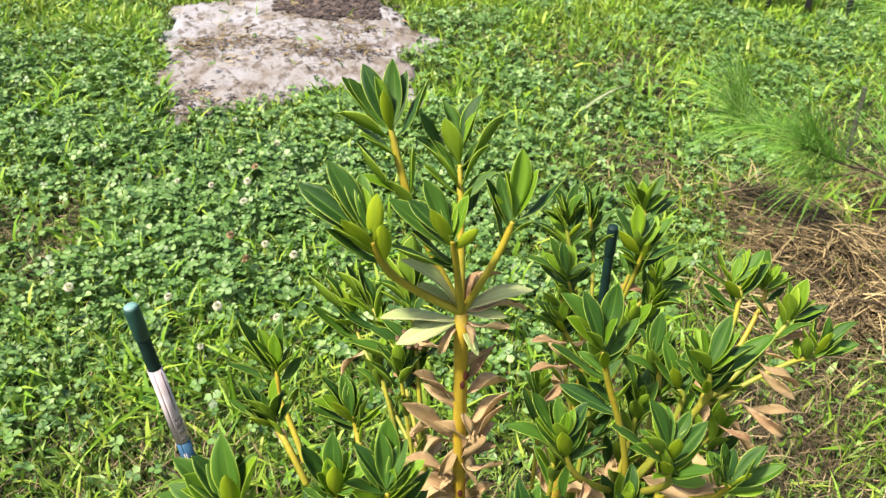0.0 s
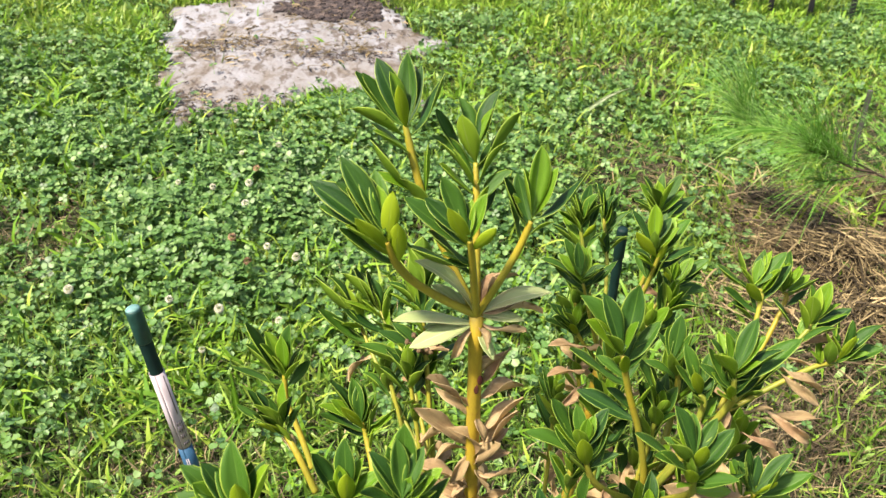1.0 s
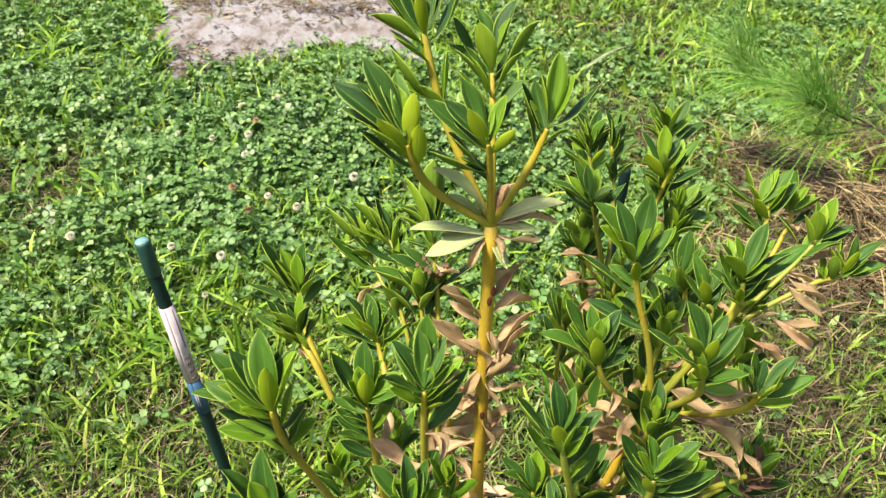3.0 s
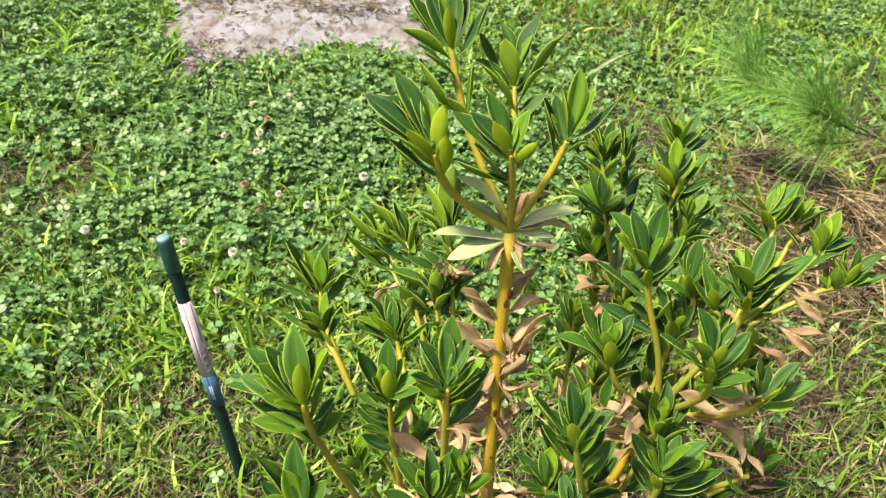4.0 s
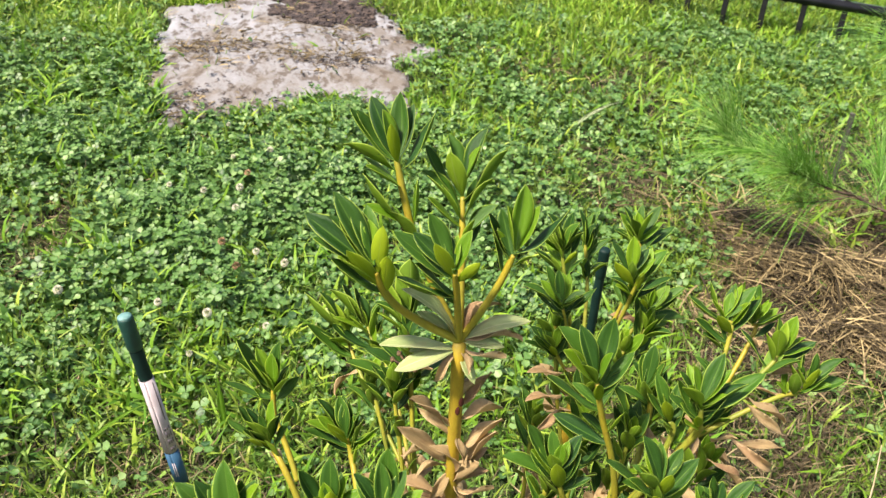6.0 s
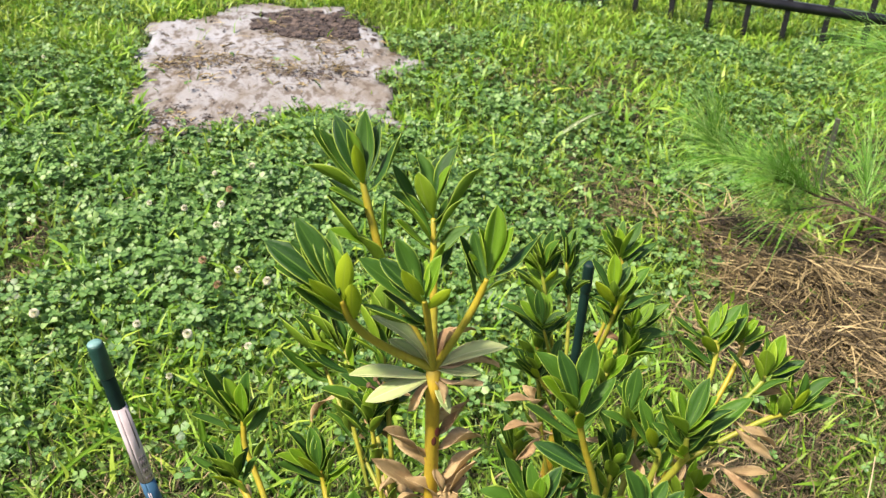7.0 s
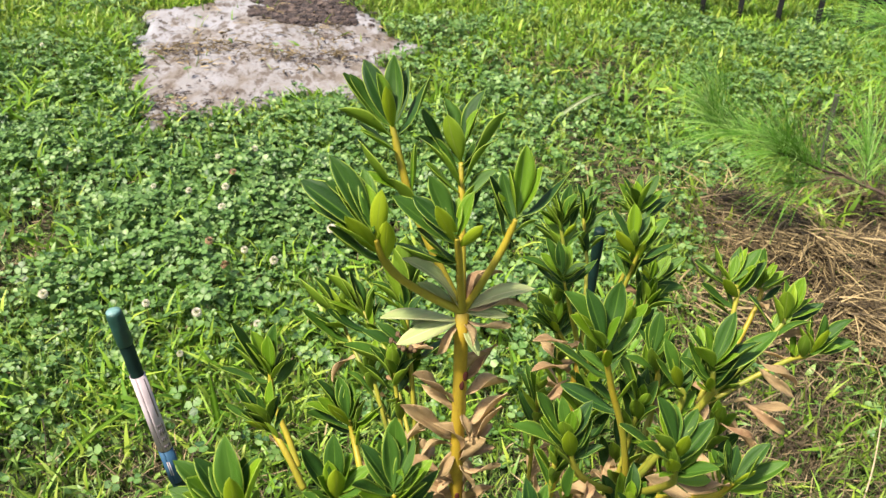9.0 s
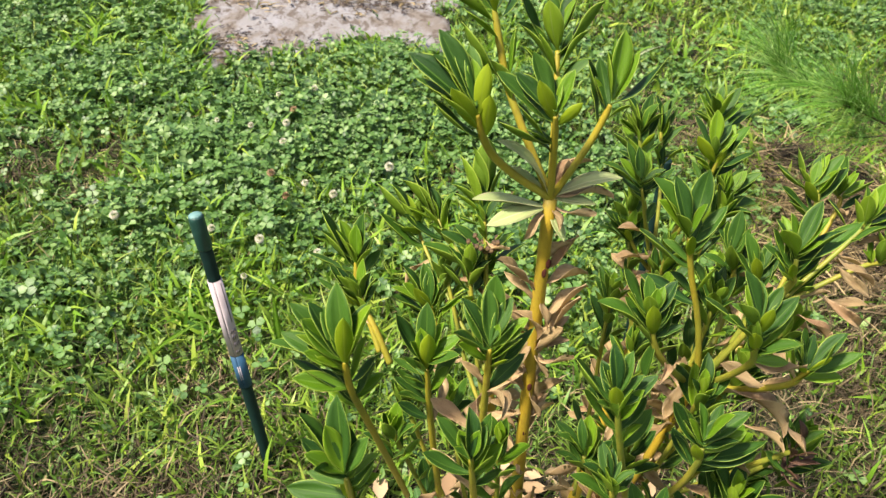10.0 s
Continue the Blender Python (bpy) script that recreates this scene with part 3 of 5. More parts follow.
    batches = [(blade(b), P[k == i], turns((k == i).sum(), L[k == i], rng.uniform(0.0050, 0.0115, (k == i).sum()) * np.clip(0.55 + 0.4 * P[k == i][:, 1], 0.55, 1), 1.05)) for i, b in enumerate((0.5, 1.0))]
    tagged(new("crabgrass", scattered("crabgrass", batches, GRASS_BRIGHT)), "bright yellow-green broad-bladed grass in loose tufts", "grass", kind="stuff")

    P = spots(50000, lambda x, y: clover_share(x, y) * (1 - 0.95 * straw_zone(x, y)) * (0.5 + 0.5 * mound(x, y)))
    s = rng.uniform(0.0075, 0.0165, len(P))
    P[:, 2] += (0.008 + 0.034 * rng.random(len(P))) * (0.45 + 1.25 * mound(P[:, 0], P[:, 1]))
    k = rng.integers(0, 3, len(P))
    batches = [(clover(c), P[k == i], turns((k == i).sum(), s[k == i], s[k == i] * rng.uniform(0.75, 1.1, (k == i).sum()), 0.62)) for i, c in enumerate((0.05, 0.16, 0.30))]
    tagged(new("white_clover", scattered("white_clover", batches, CLOVER)),
           "dense mat of dark green three-leaved white clover", "clover", kind="stuff")

    P = spots(14000, lambda x, y: np.clip(dry_share(x, y) + 0.05, 0, 1))
    P[:, 2] += rng.uniform(0.004, 0.022, len(P))
    lie = turns(len(P), rng.uniform(0.02, 0.06, len(P)), rng.uniform(0.03, 0.07, len(P)), 0.35)
    tagged(new("dry_grass", scattered("dry_grass", [(strand(0.12, 0.06, 0.02), P, lie)], THATCH)), "dry tan grass stalks lying in the lawn", "dry grass", kind="stuff")

    x, y = rng.uniform(0.45, 1.60, 75000), rng.uniform(0.40, 1.40, 75000)
    ok = rng.random(75000) < np.clip(straw_zone(x, y) * 1.2, 0, 1) * (1 - 0.88 * np.clip(hollow(x, y), 0, 1)) * (0.15 + 0.85 * clumps(x, y, 0.11)) + 0.06 * patch(x, y, 0.6, 1.22, 0.3, 0.12)
    x, y = x[ok], y[ok]
    P = np.stack([x, y, lift(x, y) - 0.004], 1)
    flow = clumps(P[:, 0], P[:, 1], 0.16)
    P[:, 2] += rng.uniform(0.002, 0.025, len(P)) + 0.045 * clumps(P[:, 0], P[:, 1], 0.11) * straw_zone(P[:, 0], P[:, 1])
    n = int(len(P) * 0.8)
    lie = turns(len(P), rng.uniform(0.03, 0.11, len(P)), None, 0.26, 7.0 * flow + rng.normal(0, 0.9, len(P)))
    P[n:, 2] += 0.012
    tagged(new("pine_straw", scattered("pine_straw", [(strand(0.06, 0.04, 0.0075), P[:n // 2], lie[:n // 2]), (strand(-0.04, 0.08, 0.010), P[n // 2:n], lie[n // 2:n]), (strand(0.03, 0.06, 0.020), P[n:], lie[n:])], STRAW)),
           "thick brown pine straw mulch round the young pine", "pine straw", kind="stuff")


lawn()


def slab_litter():
    x, y = rng.uniform(-0.78, 0.13, 14000), rng.uniform(1.5, 2.67, 14000)
    heap = 1.0 * patch(x, y, -0.57, 2.03, 0.13, 0.09) + 1.1 * patch(x, y, -0.20, 2.02, 0.17, 0.08) + 0.5 * patch(x, y, -0.16, 2.24, 0.14, 0.06) + 0.20 * patch(x, y, -0.35, 2.10, 0.32, 0.22) + 0.006 \
        + 0.6 * patch(x, y, -0.56, 1.60, 0.12, 0.14) + 0.5 * patch(x, y, -0.44, 2.32, 0.08, 0.08)
    heap = heap * np.clip(3.0 * clumps(x, y, 0.07) - 0.9, 0.04, 1.2)
    ok = slab_at(x, y) & (rng.random(14000) < heap * 0.42)
    x, y = x[ok], y[ok]
    P = np.stack([x, y, slab_top(x, y) + rng.uniform(0.001, 0.012, len(x))], 1)
    P[:, 2] += 0.02 * rng.random(len(x)) * (patch(x, y, -0.57, 2.04, 0.07, 0.04) + patch(x, y, -0.18, 2.0, 0.10, 0.04))
    size = rng.uniform(0.015, 0.06, len(x))
    tagged(new("straw_litter", scattered("straw_litter", [(strand(0.05, 0.06, 0.024), P[::2], turns(len(P[::2]), size[::2], None, 0.16)), (strand(0.08, 0.05, 0.12), P[1::2], turns(len(P[1::2]), size[1::2] * 0.6, None, 0.2))], STRAW)),
           "loose dry straw and leaf bits strewn on the slab", "straw", kind="stuff")
    # dark crumbs of rotted leaves
    x, y = rng.uniform(-0.78, 0.13, 9000), rng.uniform(1.5, 2.67, 9000)
    heap = 0.8 * patch(x, y, -0.57, 2.04, 0.10, 0.05) + 0.9 * patch(x, y, -0.17, 1.98, 0.12, 0.05) + 0.9 * patch(x, y, -0.44, 2.04, 0.025, 0.02) + 0.5 * patch(x, y, -0.12, 2.19, 0.08, 0.03) \
        + 0.5 * patch(x, y, -0.56, 1.60, 0.12, 0.10) + 0.07 * clumps(x, y, 0.05) ** 2
    ok = slab_at(x, y) & (rng.random(9000) < heap)
    x, y = x[ok], y[ok]
    P = np.stack([x, y, slab_top(x, y) + rng.uniform(0.001, 0.008, len(x))], 1)
    me = scattered("leaf_crumbs", [(strand(0.05, 0.05, 0.28), P, turns(len(P), rng.uniform(0.004, 0.016, len(x)), None, 0.2))], MULCH)
    tagged(new("leaf_crumbs", me), "dark rotted leaf crumbs lying on the slab", "leaf litter", kind="stuff")
    # a dark heap of bark mulch at the far end
    x, y = rng.normal(-0.23, 0.15, 9000), rng.normal(2.44, 0.11, 9000)
    d = ((x + 0.23) / 0.20) ** 2 + ((y - 2.44) / 0.155) ** 2 + 1.1 * (clumps(x, y, 0.06) - 0.5) + 0.8 * (clumps(x, y, 0.025) - 0.5) + 0.25 * rng.random(9000)
    x, y, d = x[d < 1], y[d < 1], d[d < 1]
    P = np.stack([x, y, slab_top(x, y) + 0.002 + 0.006 * (1 - d) * rng.random(len(x))], 1)
    size = rng.uniform(0.005, 0.026, len(x))
    chip = (np.array([(-0.3, -0.5, 0), (0.3, -0.5, 0.05), (0.35, 0.5, 0), (-0.25, 0.5, -0.04), (-0.3, -0.5, 0.12), (0.3, -0.5, 0.14), (0.3, 0.45, 0.12), (-0.2, 0.5, 0.10)]),
            [(3, 2, 1, 0), (4, 5, 6, 7), (0, 1, 5, 4), (1, 2, 6, 5), (2, 3, 7, 6), (3, 0, 4, 7)], np.zeros((8, 2)))
    me = scattered("bark_mulch", [(chip, P, turns(len(P), size, None, 0.22))], MULCH)
    me.shade_flat()
    tagged(new("bark_mulch", me), "dark brown bark mulch heaped on the slab", "mulch", kind="stuff")


slab_litter()


# ---- black metal fence ----
def build_fence():
    start, way = Vector((0.873, 2.80, 0)), Vector((0.91, -0.415, 0)).normalized()
    turn = math.degrees(math.atan2(way.y, way.x))
    fence = thing("metal_fence", 0.873, 2.80, float(lift(0.873, 2.80)), "low black metal picket fence standing in the grass", "fence")
    picket = box(0, 0, 0.56, 0.021, 0.021, 1.16, 0.003)
    bmesh.ops.scale(picket, vec=(0.55, 0.55, 1), verts=[v for v in picket.verts if v.co.z > 1.13])
    me = bpy.data.meshes.new("picket")
    picket.to_mesh(me)
    picket.free()
    me.materials.append(FENCE_BLACK)
    for i in range(-11, 12):
        p = start + way * (0.14 * i)
        part("picket", me, None, fence, m=pose(p.x, p.y, float(lift(p.x, p.y)) - 0.01, 0, 0, turn))
    a, b = start + way * -1.62, start + way * 1.62
    mid = (a + b) / 2
    za, zb = float(lift(a.x, a.y)), float(lift(b.x, b.y))
    slope = math.degrees(math.atan2(zb - za, (b - a).length))
    for h in (0.15, 0.98):
        rail = box(0, 0, 0, 3.3, 0.034, 0.034, 0.004)
        part("rail", rail, FENCE_BLACK, fence, m=pose(mid.x, mid.y, (za + zb) / 2 + h, 0, -slope, turn))
    for p in (a, b):
        post = box(0, 0, 0.62, 0.05, 0.05, 1.3, 0.004)
        part("post", post, FENCE_BLACK, fence, m=pose(p.x, p.y, float(lift(p.x, p.y)) - 0.02, 0, 0, turn))


build_fence()


# ---- garden stakes ----
def lathe(profile, sides=20):
    """A turned body from (radius, height) pairs."""
    bm, rings = bmesh.new(), []
    for r, z in profile:
        rings.append([bm.verts.new((r * math.cos(2 * math.pi * k / sides), r * math.sin(2 * math.pi * k / sides), z)) for k in range(sides)])
    for r0, r1 in zip(rings, rings[1:]):
        for k in range(sides):
            bm.faces.new((r0[k], r0[(k + 1) % sides], r1[(k + 1) % sides], r1[k]))
    bm.faces.new(rings[0][::-1])
    bm.faces.new(rings[-1])
    return bm


def wrap(radius, z0, z1, a0, a1, lift_=0.0004, n=12):
    """A curved patch lying on a round shaft, with a little thickness."""
    bm, grid = bmesh.new(), []
    for r in (radius, radius + lift_):
        for z in (z0, z1):
            grid.append([bm.verts.new((r * math.cos(a0 + (a1 - a0) * k / n), r * math.sin(a0 + (a1 - a0) * k / n), z)) for k in range(n + 1)])
    lo0, hi0, lo1, hi1 = grid
    for k in range(n):
        bm.faces.new((lo1[k], lo1[k + 1], hi1[k + 1], hi1[k]))
        bm.faces.new((hi0[k], hi0[k + 1], lo0[k + 1], lo0[k]))
        bm.faces.new((hi1[k], hi1[k + 1], hi0[k + 1], hi0[k]))
        bm.faces.new((lo0[k], lo0[k + 1], lo1[k + 1], lo1[k]))
    bm.faces.new((lo0[0], lo1[0], hi1[0], hi0[0]))
    bm.faces.new((lo1[n], lo0[n], hi0[n], hi1[n]))
    return bm


def build_stake(base, top, radius, label, tag):
    base, top = Vector(base), Vector(top)
    length = (top - base).length
    way = (top - base).normalized()
    m = Matrix.Translation(base) @ way.to_track_quat("Z", "Y").to_matrix().to_4x4()
    stake = new("garden_stake")
    stake.matrix_basis = m
    tagged(stake, label, "garden stake", "garden stakes")

    def put(name, bm, mat, note=""):
        me = bpy.data.meshes.new(name)
        bm.to_mesh(me)
        bm.free()
        me.shade_smooth()
        me.materials.append(mat)
        ob = new(name, me)
        ob.parent = stake
        return tagged(ob, note) if note else ob
    rings = []
    z = -0.05
    i = 0
    while z < length - 0.02:
        rings.append((radius * (1.0 if i % 2 else 0.95), z))
        z += 0.012
        i += 1
    rings.append((radius * 0.97, length - 0.02))
    put("shaft", lathe(rings), STAKE_GREEN)
    r = radius * 1.12
    put("cap", lathe([(radius * 0.98, length - 0.042), (r, length - 0.040), (r, length - 0.006), (r * 0.97, length - 0.002), (r * 0.90, length)]),
        CAP_GREEN if tag else STAKE_GREEN, "plastic end cap")
    if tag:
        # thin dome whose pale colour stands in for reflected sky
        put("cap_top", lathe([(r * 0.88, length - 0.001), (r * 0.90, length + 0.0006), (r * 0.74, length + 0.0018), (r * 0.40, length + 0.0024), (r * 0.05, length + 0.0026)]), CAP_PALE, "top of the cap, coloured paler as a reflection of the sky")
    if tag:
        r = radius * 1.03
        f = lambda s: length * s
        lab = put("paper_label", wrap(r, f(0.515), f(0.79), 0, 2 * math.pi - 0.05, 0.0005, 24), LABEL_WHITE, "white printed wrap-around label")
        put("blue_band", wrap(r, f(0.385), f(0.512), 0, 2 * math.pi - 0.05, 0.0005, 24), LABEL_BLUE, "blue end of the wrap-around label")
        # lines of print too small to read: plain bars
        a = math.radians(15)
        for j in range(3):
            for k in range(4):
                z0 = f(0.525) + k * f(0.026)
                put("print_line", wrap(r + 0.0005, z0, z0 + f(0.012 + 0.010 * ((k * 7 + j * 3) % 3) / 2), a + 0.1 + 0.34 * j, a + 0.3 + 0.34 * j, 0.0002, 3), INK)
        put("print_line", wrap(r + 0.0005, f(0.64), f(0.78), a + 0.62, a + 0.80, 0.0002, 3), INK)
        for j in range(2):
            put("print_line", wrap(r + 0.0005, f(0.42), f(0.475), a - 0.45 + 0.28 * j, a - 0.32 + 0.28 * j, 0.0002, 3), LABEL_WHITE)
    return stake


build_stake((-0.271, 0.291, float(lift(-0.271, 0.291))), (-0.316, 0.287, 0.332), 0.0074, "dark green garden stake with a white and blue wrap-around label", True)
build_stake((0.226, 0.44, float(lift(0.226, 0.44))), (0.214, 0.395, 0.353), 0.0058, "plain dark green garden stake standing behind the shrub", False)


# ---- weathered wooden marker by the pine ----
def build_marker():
    p, q = Vector((1.095, 1.36, float(lift(1.095, 1.36)) - 0.03)), Vector((1.063, 1.32, 0.185))
    bm = box(0, 0, 0.5, 0.012, 0.006, 1.0, 0.001)
    for v in bm.verts:
        v.co.x *= 0.75 + 0.25 * v.co.z
    m = Matrix.Translation(p) @ (q - p).to_track_quat("Z", "Y").to_matrix().to_4x4() @ Matrix.Diagonal((1, 1, (q - p).length, 1))
    bm.transform(m)
    me = bpy.data.meshes.new("plant_marker")
    bm.to_mesh(me)
    bm.free()
    me.materials.append(GREY_WOOD)
    tagged(new("plant_marker", me), "thin grey weathered wooden marker leaning in the grass", "plant marker")


build_marker()


# ---- young pine ----
def build_pine():
    root = Vector((1.16, 0.86, float(lift(1.16, 0.86))))
    pine = thing("young_pine", *root, "young pine with long soft green needles on thin brown branches", "pine tree")
    bm, _, _ = tube([root + Vector((0, 0, -0.03)), root + Vector((0.01, 0, 0.14)), root + Vector((0.0, 0.03, 0.36)), root + Vector((0.02, 0.04, 0.62))], [0.013, 0.011, 0.008, 0.004], 10, 0.25)
    trunk = part("trunk", bm, PINE_BARK, pine)
    fork = Vector((0.886, 0.957, 0.149))
    at = lambda h: root + Vector((0.0, 0.02, h))
    # points, end radii, bare share, needles
    twigs = [([at(0.09), Vector((0.969, 0.920, 0.118)), Vector((0.919, 0.940, 0.135)), fork], 0.0040, 0.0030, 0.3, 24),
             ([fork, Vector((0.827, 0.965, 0.176)), Vector((0.773, 0.975, 0.204)), Vector((0.722, 0.985, 0.221)), Vector((0.671, 1.0, 0.222)), Vector((0.637, 1.015, 0.232)), Vector((0.618, 1.025, 0.255))], 0.0030, 0.0016, 0.26, 420),
             ([fork, Vector((0.835, 0.950, 0.162)), Vector((0.777, 0.940, 0.189)), Vector((0.722, 0.930, 0.210))], 0.0028, 0.0015, 0.30, 270),
             ([fork, Vector((0.841, 0.950, 0.141)), Vector((0.793, 0.945, 0.138)), Vector((0.761, 0.940, 0.141))], 0.0026, 0.0014, 0.25, 90),
             ([Vector((0.925, 0.940, 0.136)), Vector((0.945, 0.975, 0.160)), Vector((0.955, 1.010, 0.185))], 0.0022, 0.0014, 0.1, 110),
             ([Vector((0.969, 0.920, 0.118)), Vector((1.010, 0.955, 0.140)), Vector((1.030, 0.985, 0.165))], 0.0022, 0.0014, 0.1, 90),
             ([at(0.42), Vector((1.07, 1.03, 0.395)), Vector((0.975, 1.13, 0.405))], 0.004, 0.002, 0.3, 150),
             ([at(0.30), Vector((1.10, 1.0, 0.29)), Vector((1.02, 1.09, 0.30))], 0.004, 0.002, 0.3, 120),
             ([at(0.40), Vector((0.98, 0.84, 0.455)), Vector((0.86, 0.80, 0.500))], 0.004, 0.002, 0.3, 130),
             ([at(0.33), Vector((1.27, 0.84, 0.38)), Vector((1.36, 0.86, 0.44))], 0.004, 0.002, 0.2, 150),
             ([at(0.22), Vector((1.25, 0.72, 0.24)), Vector((1.31, 0.64, 0.28))], 0.004, 0.002, 0.2, 150),
             ([root + Vector((0.02, 0.04, 0.58)), root + Vector((0.02, 0.05, 0.72))], 0.004, 0.002, 0.0, 150)]
    tmpl = [strand(0.05, 0.05, 0.0058), strand(-0.07, 0.10, 0.0050)]
    for pts, r0, r1, bare, count in twigs:
        n = len(pts)
        bm, path, _ = tube(pts, [r0 + (r1 - r0) * i / (n - 1) for i in range(n)], 6, 0.3)
        limb = part("branch", bm, PINE_BARK, pine)
        P, R = [], []
        for i in range(count):
            f = bare + (1 - bare) * (i / count) ** 0.8
            k = min(int(f * (len(path) - 1)), len(path) - 2)
            tan = (path[k + 1] - path[k]).normalized()
            side = Vector(rng.normal(0, 1, 3))
            side = (side - tan * side.dot(tan)).normalized()
            spread = rng.uniform(0.25, 1.25) * (1.05 - 0.35 * f)
            d = (tan * math.cos(spread) + side * math.sin(spread) + Vector((0, 0, 0.06))).normalized()
            x = d.cross(Vector((0.1, 0.2, 1))).normalized()
            L = rng.uniform(0.08, 0.165)
            M = np.array([[*(x * L)], [*(d * L)], [*(x.cross(d) * L)]]).T
            P.append(tuple(path[k].lerp(path[k + 1], rng.random())))
            R.append(M)
        P, R = np.array(P), np.array(R)
        h = count // 2
        me = scattered("needles", [(tmpl[0], P[:h], R[:h]), (tmpl[1], P[h:], R[h:])], NEEDLE)
        part("needles", me, None, limb, "long green pine needles")


build_pine()


# ---- the shrub ----
def leaf_mesh(name, width, fold, curl, ripple, top, under, twist=0.0, nu=10, nv=4, blunt=0.95, broad=0.57):
    """A leaf of unit length along y, face up; pointed, broadest past its middle, with an upper and a lower skin."""
    V, U, F, mats = [], [], [], []
    for layer in (0, 1):
        for i in range(nu + 1):
            s = i / nu
            w = width * max(0.10, (s / broad) ** (blunt * broad / (1 - broad)) * ((1 - s) / (1 - broad)) ** blunt) if 0 < i < nu else width * (0.12 if i == 0 else 0.02)
            for j in range(nv + 1):
                q = 2 * j / nv - 1
                x, y = q * w * 0.5, s
                z = fold * abs(q) * w + curl * (s * s - s) + ripple * math.sin(7 * s + 2.5 * q) * abs(q) * (1 - s * 0.3)
                a = twist * s
                x, z = x * math.cos(a) - z * math.sin(a), x * math.sin(a) + z * math.cos(a)
                V.append((x, y, z - (0.008 if layer else 0)))
                U.append((j / nv, s))
    row, off = nv + 1, (nu + 1) * (nv + 1)
    for i in range(nu):
        for j in range(nv):
            a = i * row + j
            F.append((a, a + 1, a + 1 + row, a + row))
            mats.append(0)
            F.append((off + a + row, off + a + 1 + row, off + a + 1, off + a))
            mats.append(1)
    rim = [i * row for i in range(nu + 1)]
    rim2 = [i * row + nv for i in range(nu + 1)]
    for e, flip in ((rim, False), (rim2, True)):
        for a, b in zip(e, e[1:]):
            F.append((a, b, off + b, off + a) if flip is False else (b, a, off + a, off + b))
            mats.append(0)
    me = mesh_np(name, np.array(V), np.array([i for f in F for i in f]), np.full(len(F), 4), np.array(U))
    me.materials.append(top)
    me.materials.append(under)
    me.polygons.foreach_set("material_index", np.array(mats, dtype=np.int32)[:len(me.polygons)])
    me.update()
    return me


r_ = random.Random(11)


def leaf_set(n, width, fold, curl, ripple, skins, twist, name="leaf", blunt=0.82):
    return [leaf_mesh(name, r_.uniform(*width), r_.uniform(*fold), r_.uniform(*curl), ripple, *r_.choice(skins), r_.uniform(-twist, twist), blunt=blunt) for _ in range(n)]


LEAVES = {
    "mature": leaf_set(20, (0.26, 0.35), (0.12, 0.46), (-0.15, 0.50), 0.030, [(LEAF_TOP, LEAF_UNDER)], 0.38),
    "young": leaf_set(8, (0.33, 0.40), (0.14, 0.32), (0.05, 0.35), 0.008, [(YOUNG_TOP, YOUNG_UNDER)], 0.14),
    "spoon": leaf_set(6, (0.24, 0.30), (0.10, 0.28), (0.10, 0.35), 0.010, [(YOUNG_TOP, SPOON_UNDER)], 0.22, blunt=0.88),
    "pale": leaf_set(4, (0.26, 0.33), (0.08, 0.25), (-0.4, 0.1), 0.012, [(PALE_TOP, PALE_TOP)], 0.25),
    "maroon": leaf_set(3, (0.22, 0.29), (0.2, 0.5), (-0.8, 0.5), 0.05, [(MAROON, MAROON)], 0.6, "dry_leaf"),
    "dry": leaf_set(22, (0.19, 0.31), (0.10, 0.60), (-0.8, 0.7), 0.08, [(DRY_TOP, DRY_TOP), (DRY_TOP, DRY_RED), (DRY_RED, DRY_TOP)], 0.9, "dry_leaf"),
}


def leaf(kind, parent, p, axis, phi, theta, size, roll=0.0):
    """One leaf at p on a stem with that axis: phi round it, theta out from it."""
    axis = axis.normalized()
    ref = Vector((1, 0, 0)) if abs(axis.x) < 0.8 else Vector((0, 1, 0))
    e1 = (ref - axis * ref.dot(axis)).normalized()
    e2 = axis.cross(e1)
    rad = e1 * math.cos(phi) + e2 * math.sin(phi)
    d = axis * math.cos(theta) + rad * math.sin(theta)
    n = axis * math.sin(theta) - rad * math.cos(theta)
    x = d.cross(n)
    m = Matrix((x, d, n)).transposed().to_4x4()
    m = Matrix.Translation(p) @ m @ Matrix.Rotation(roll, 4, "Y") @ Matrix.Scale(size, 4)
    ob = new("dry_leaf" if kind in ("dry", "maroon") else "leaf", r_.choice(LEAVES[kind]))
    return hang(ob, parent, m)


def rosette(stem, p, axis, size, n, phase, open_=1.0, tier=0.85):
    """A whorl of leaves round a shoot's tip: broad outer ones, bright small ones inside."""
    size *= 1.24
    n = max(8, round(n * 1.16))
    for i in range(n):
        f = i / (n - 1)
        theta = math.radians((48 - 38 * f ** 0.9) * open_ + r_.uniform(-9, 9))
        length = size * (0.80 + 0.62 * f - 1.02 * f * f) * r_.uniform(0.82, 1.12)
        at = p + axis * (size * (-tier + (tier + 0.13) * f ** 0.8))
        leaf("young" if f > 0.66 or r_.random() < 0.30 else "mature", stem, at, axis, phase + i * 2.39996 + r_.uniform(-0.25, 0.25), theta, length, r_.uniform(-0.4, 0.4))


shrub = thing("shrub", 0.02, 0.03, float(lift(0.02, 0.03)), "glossy green evergreen shrub with yellow stems and withered brown lower leaves", "shrub")


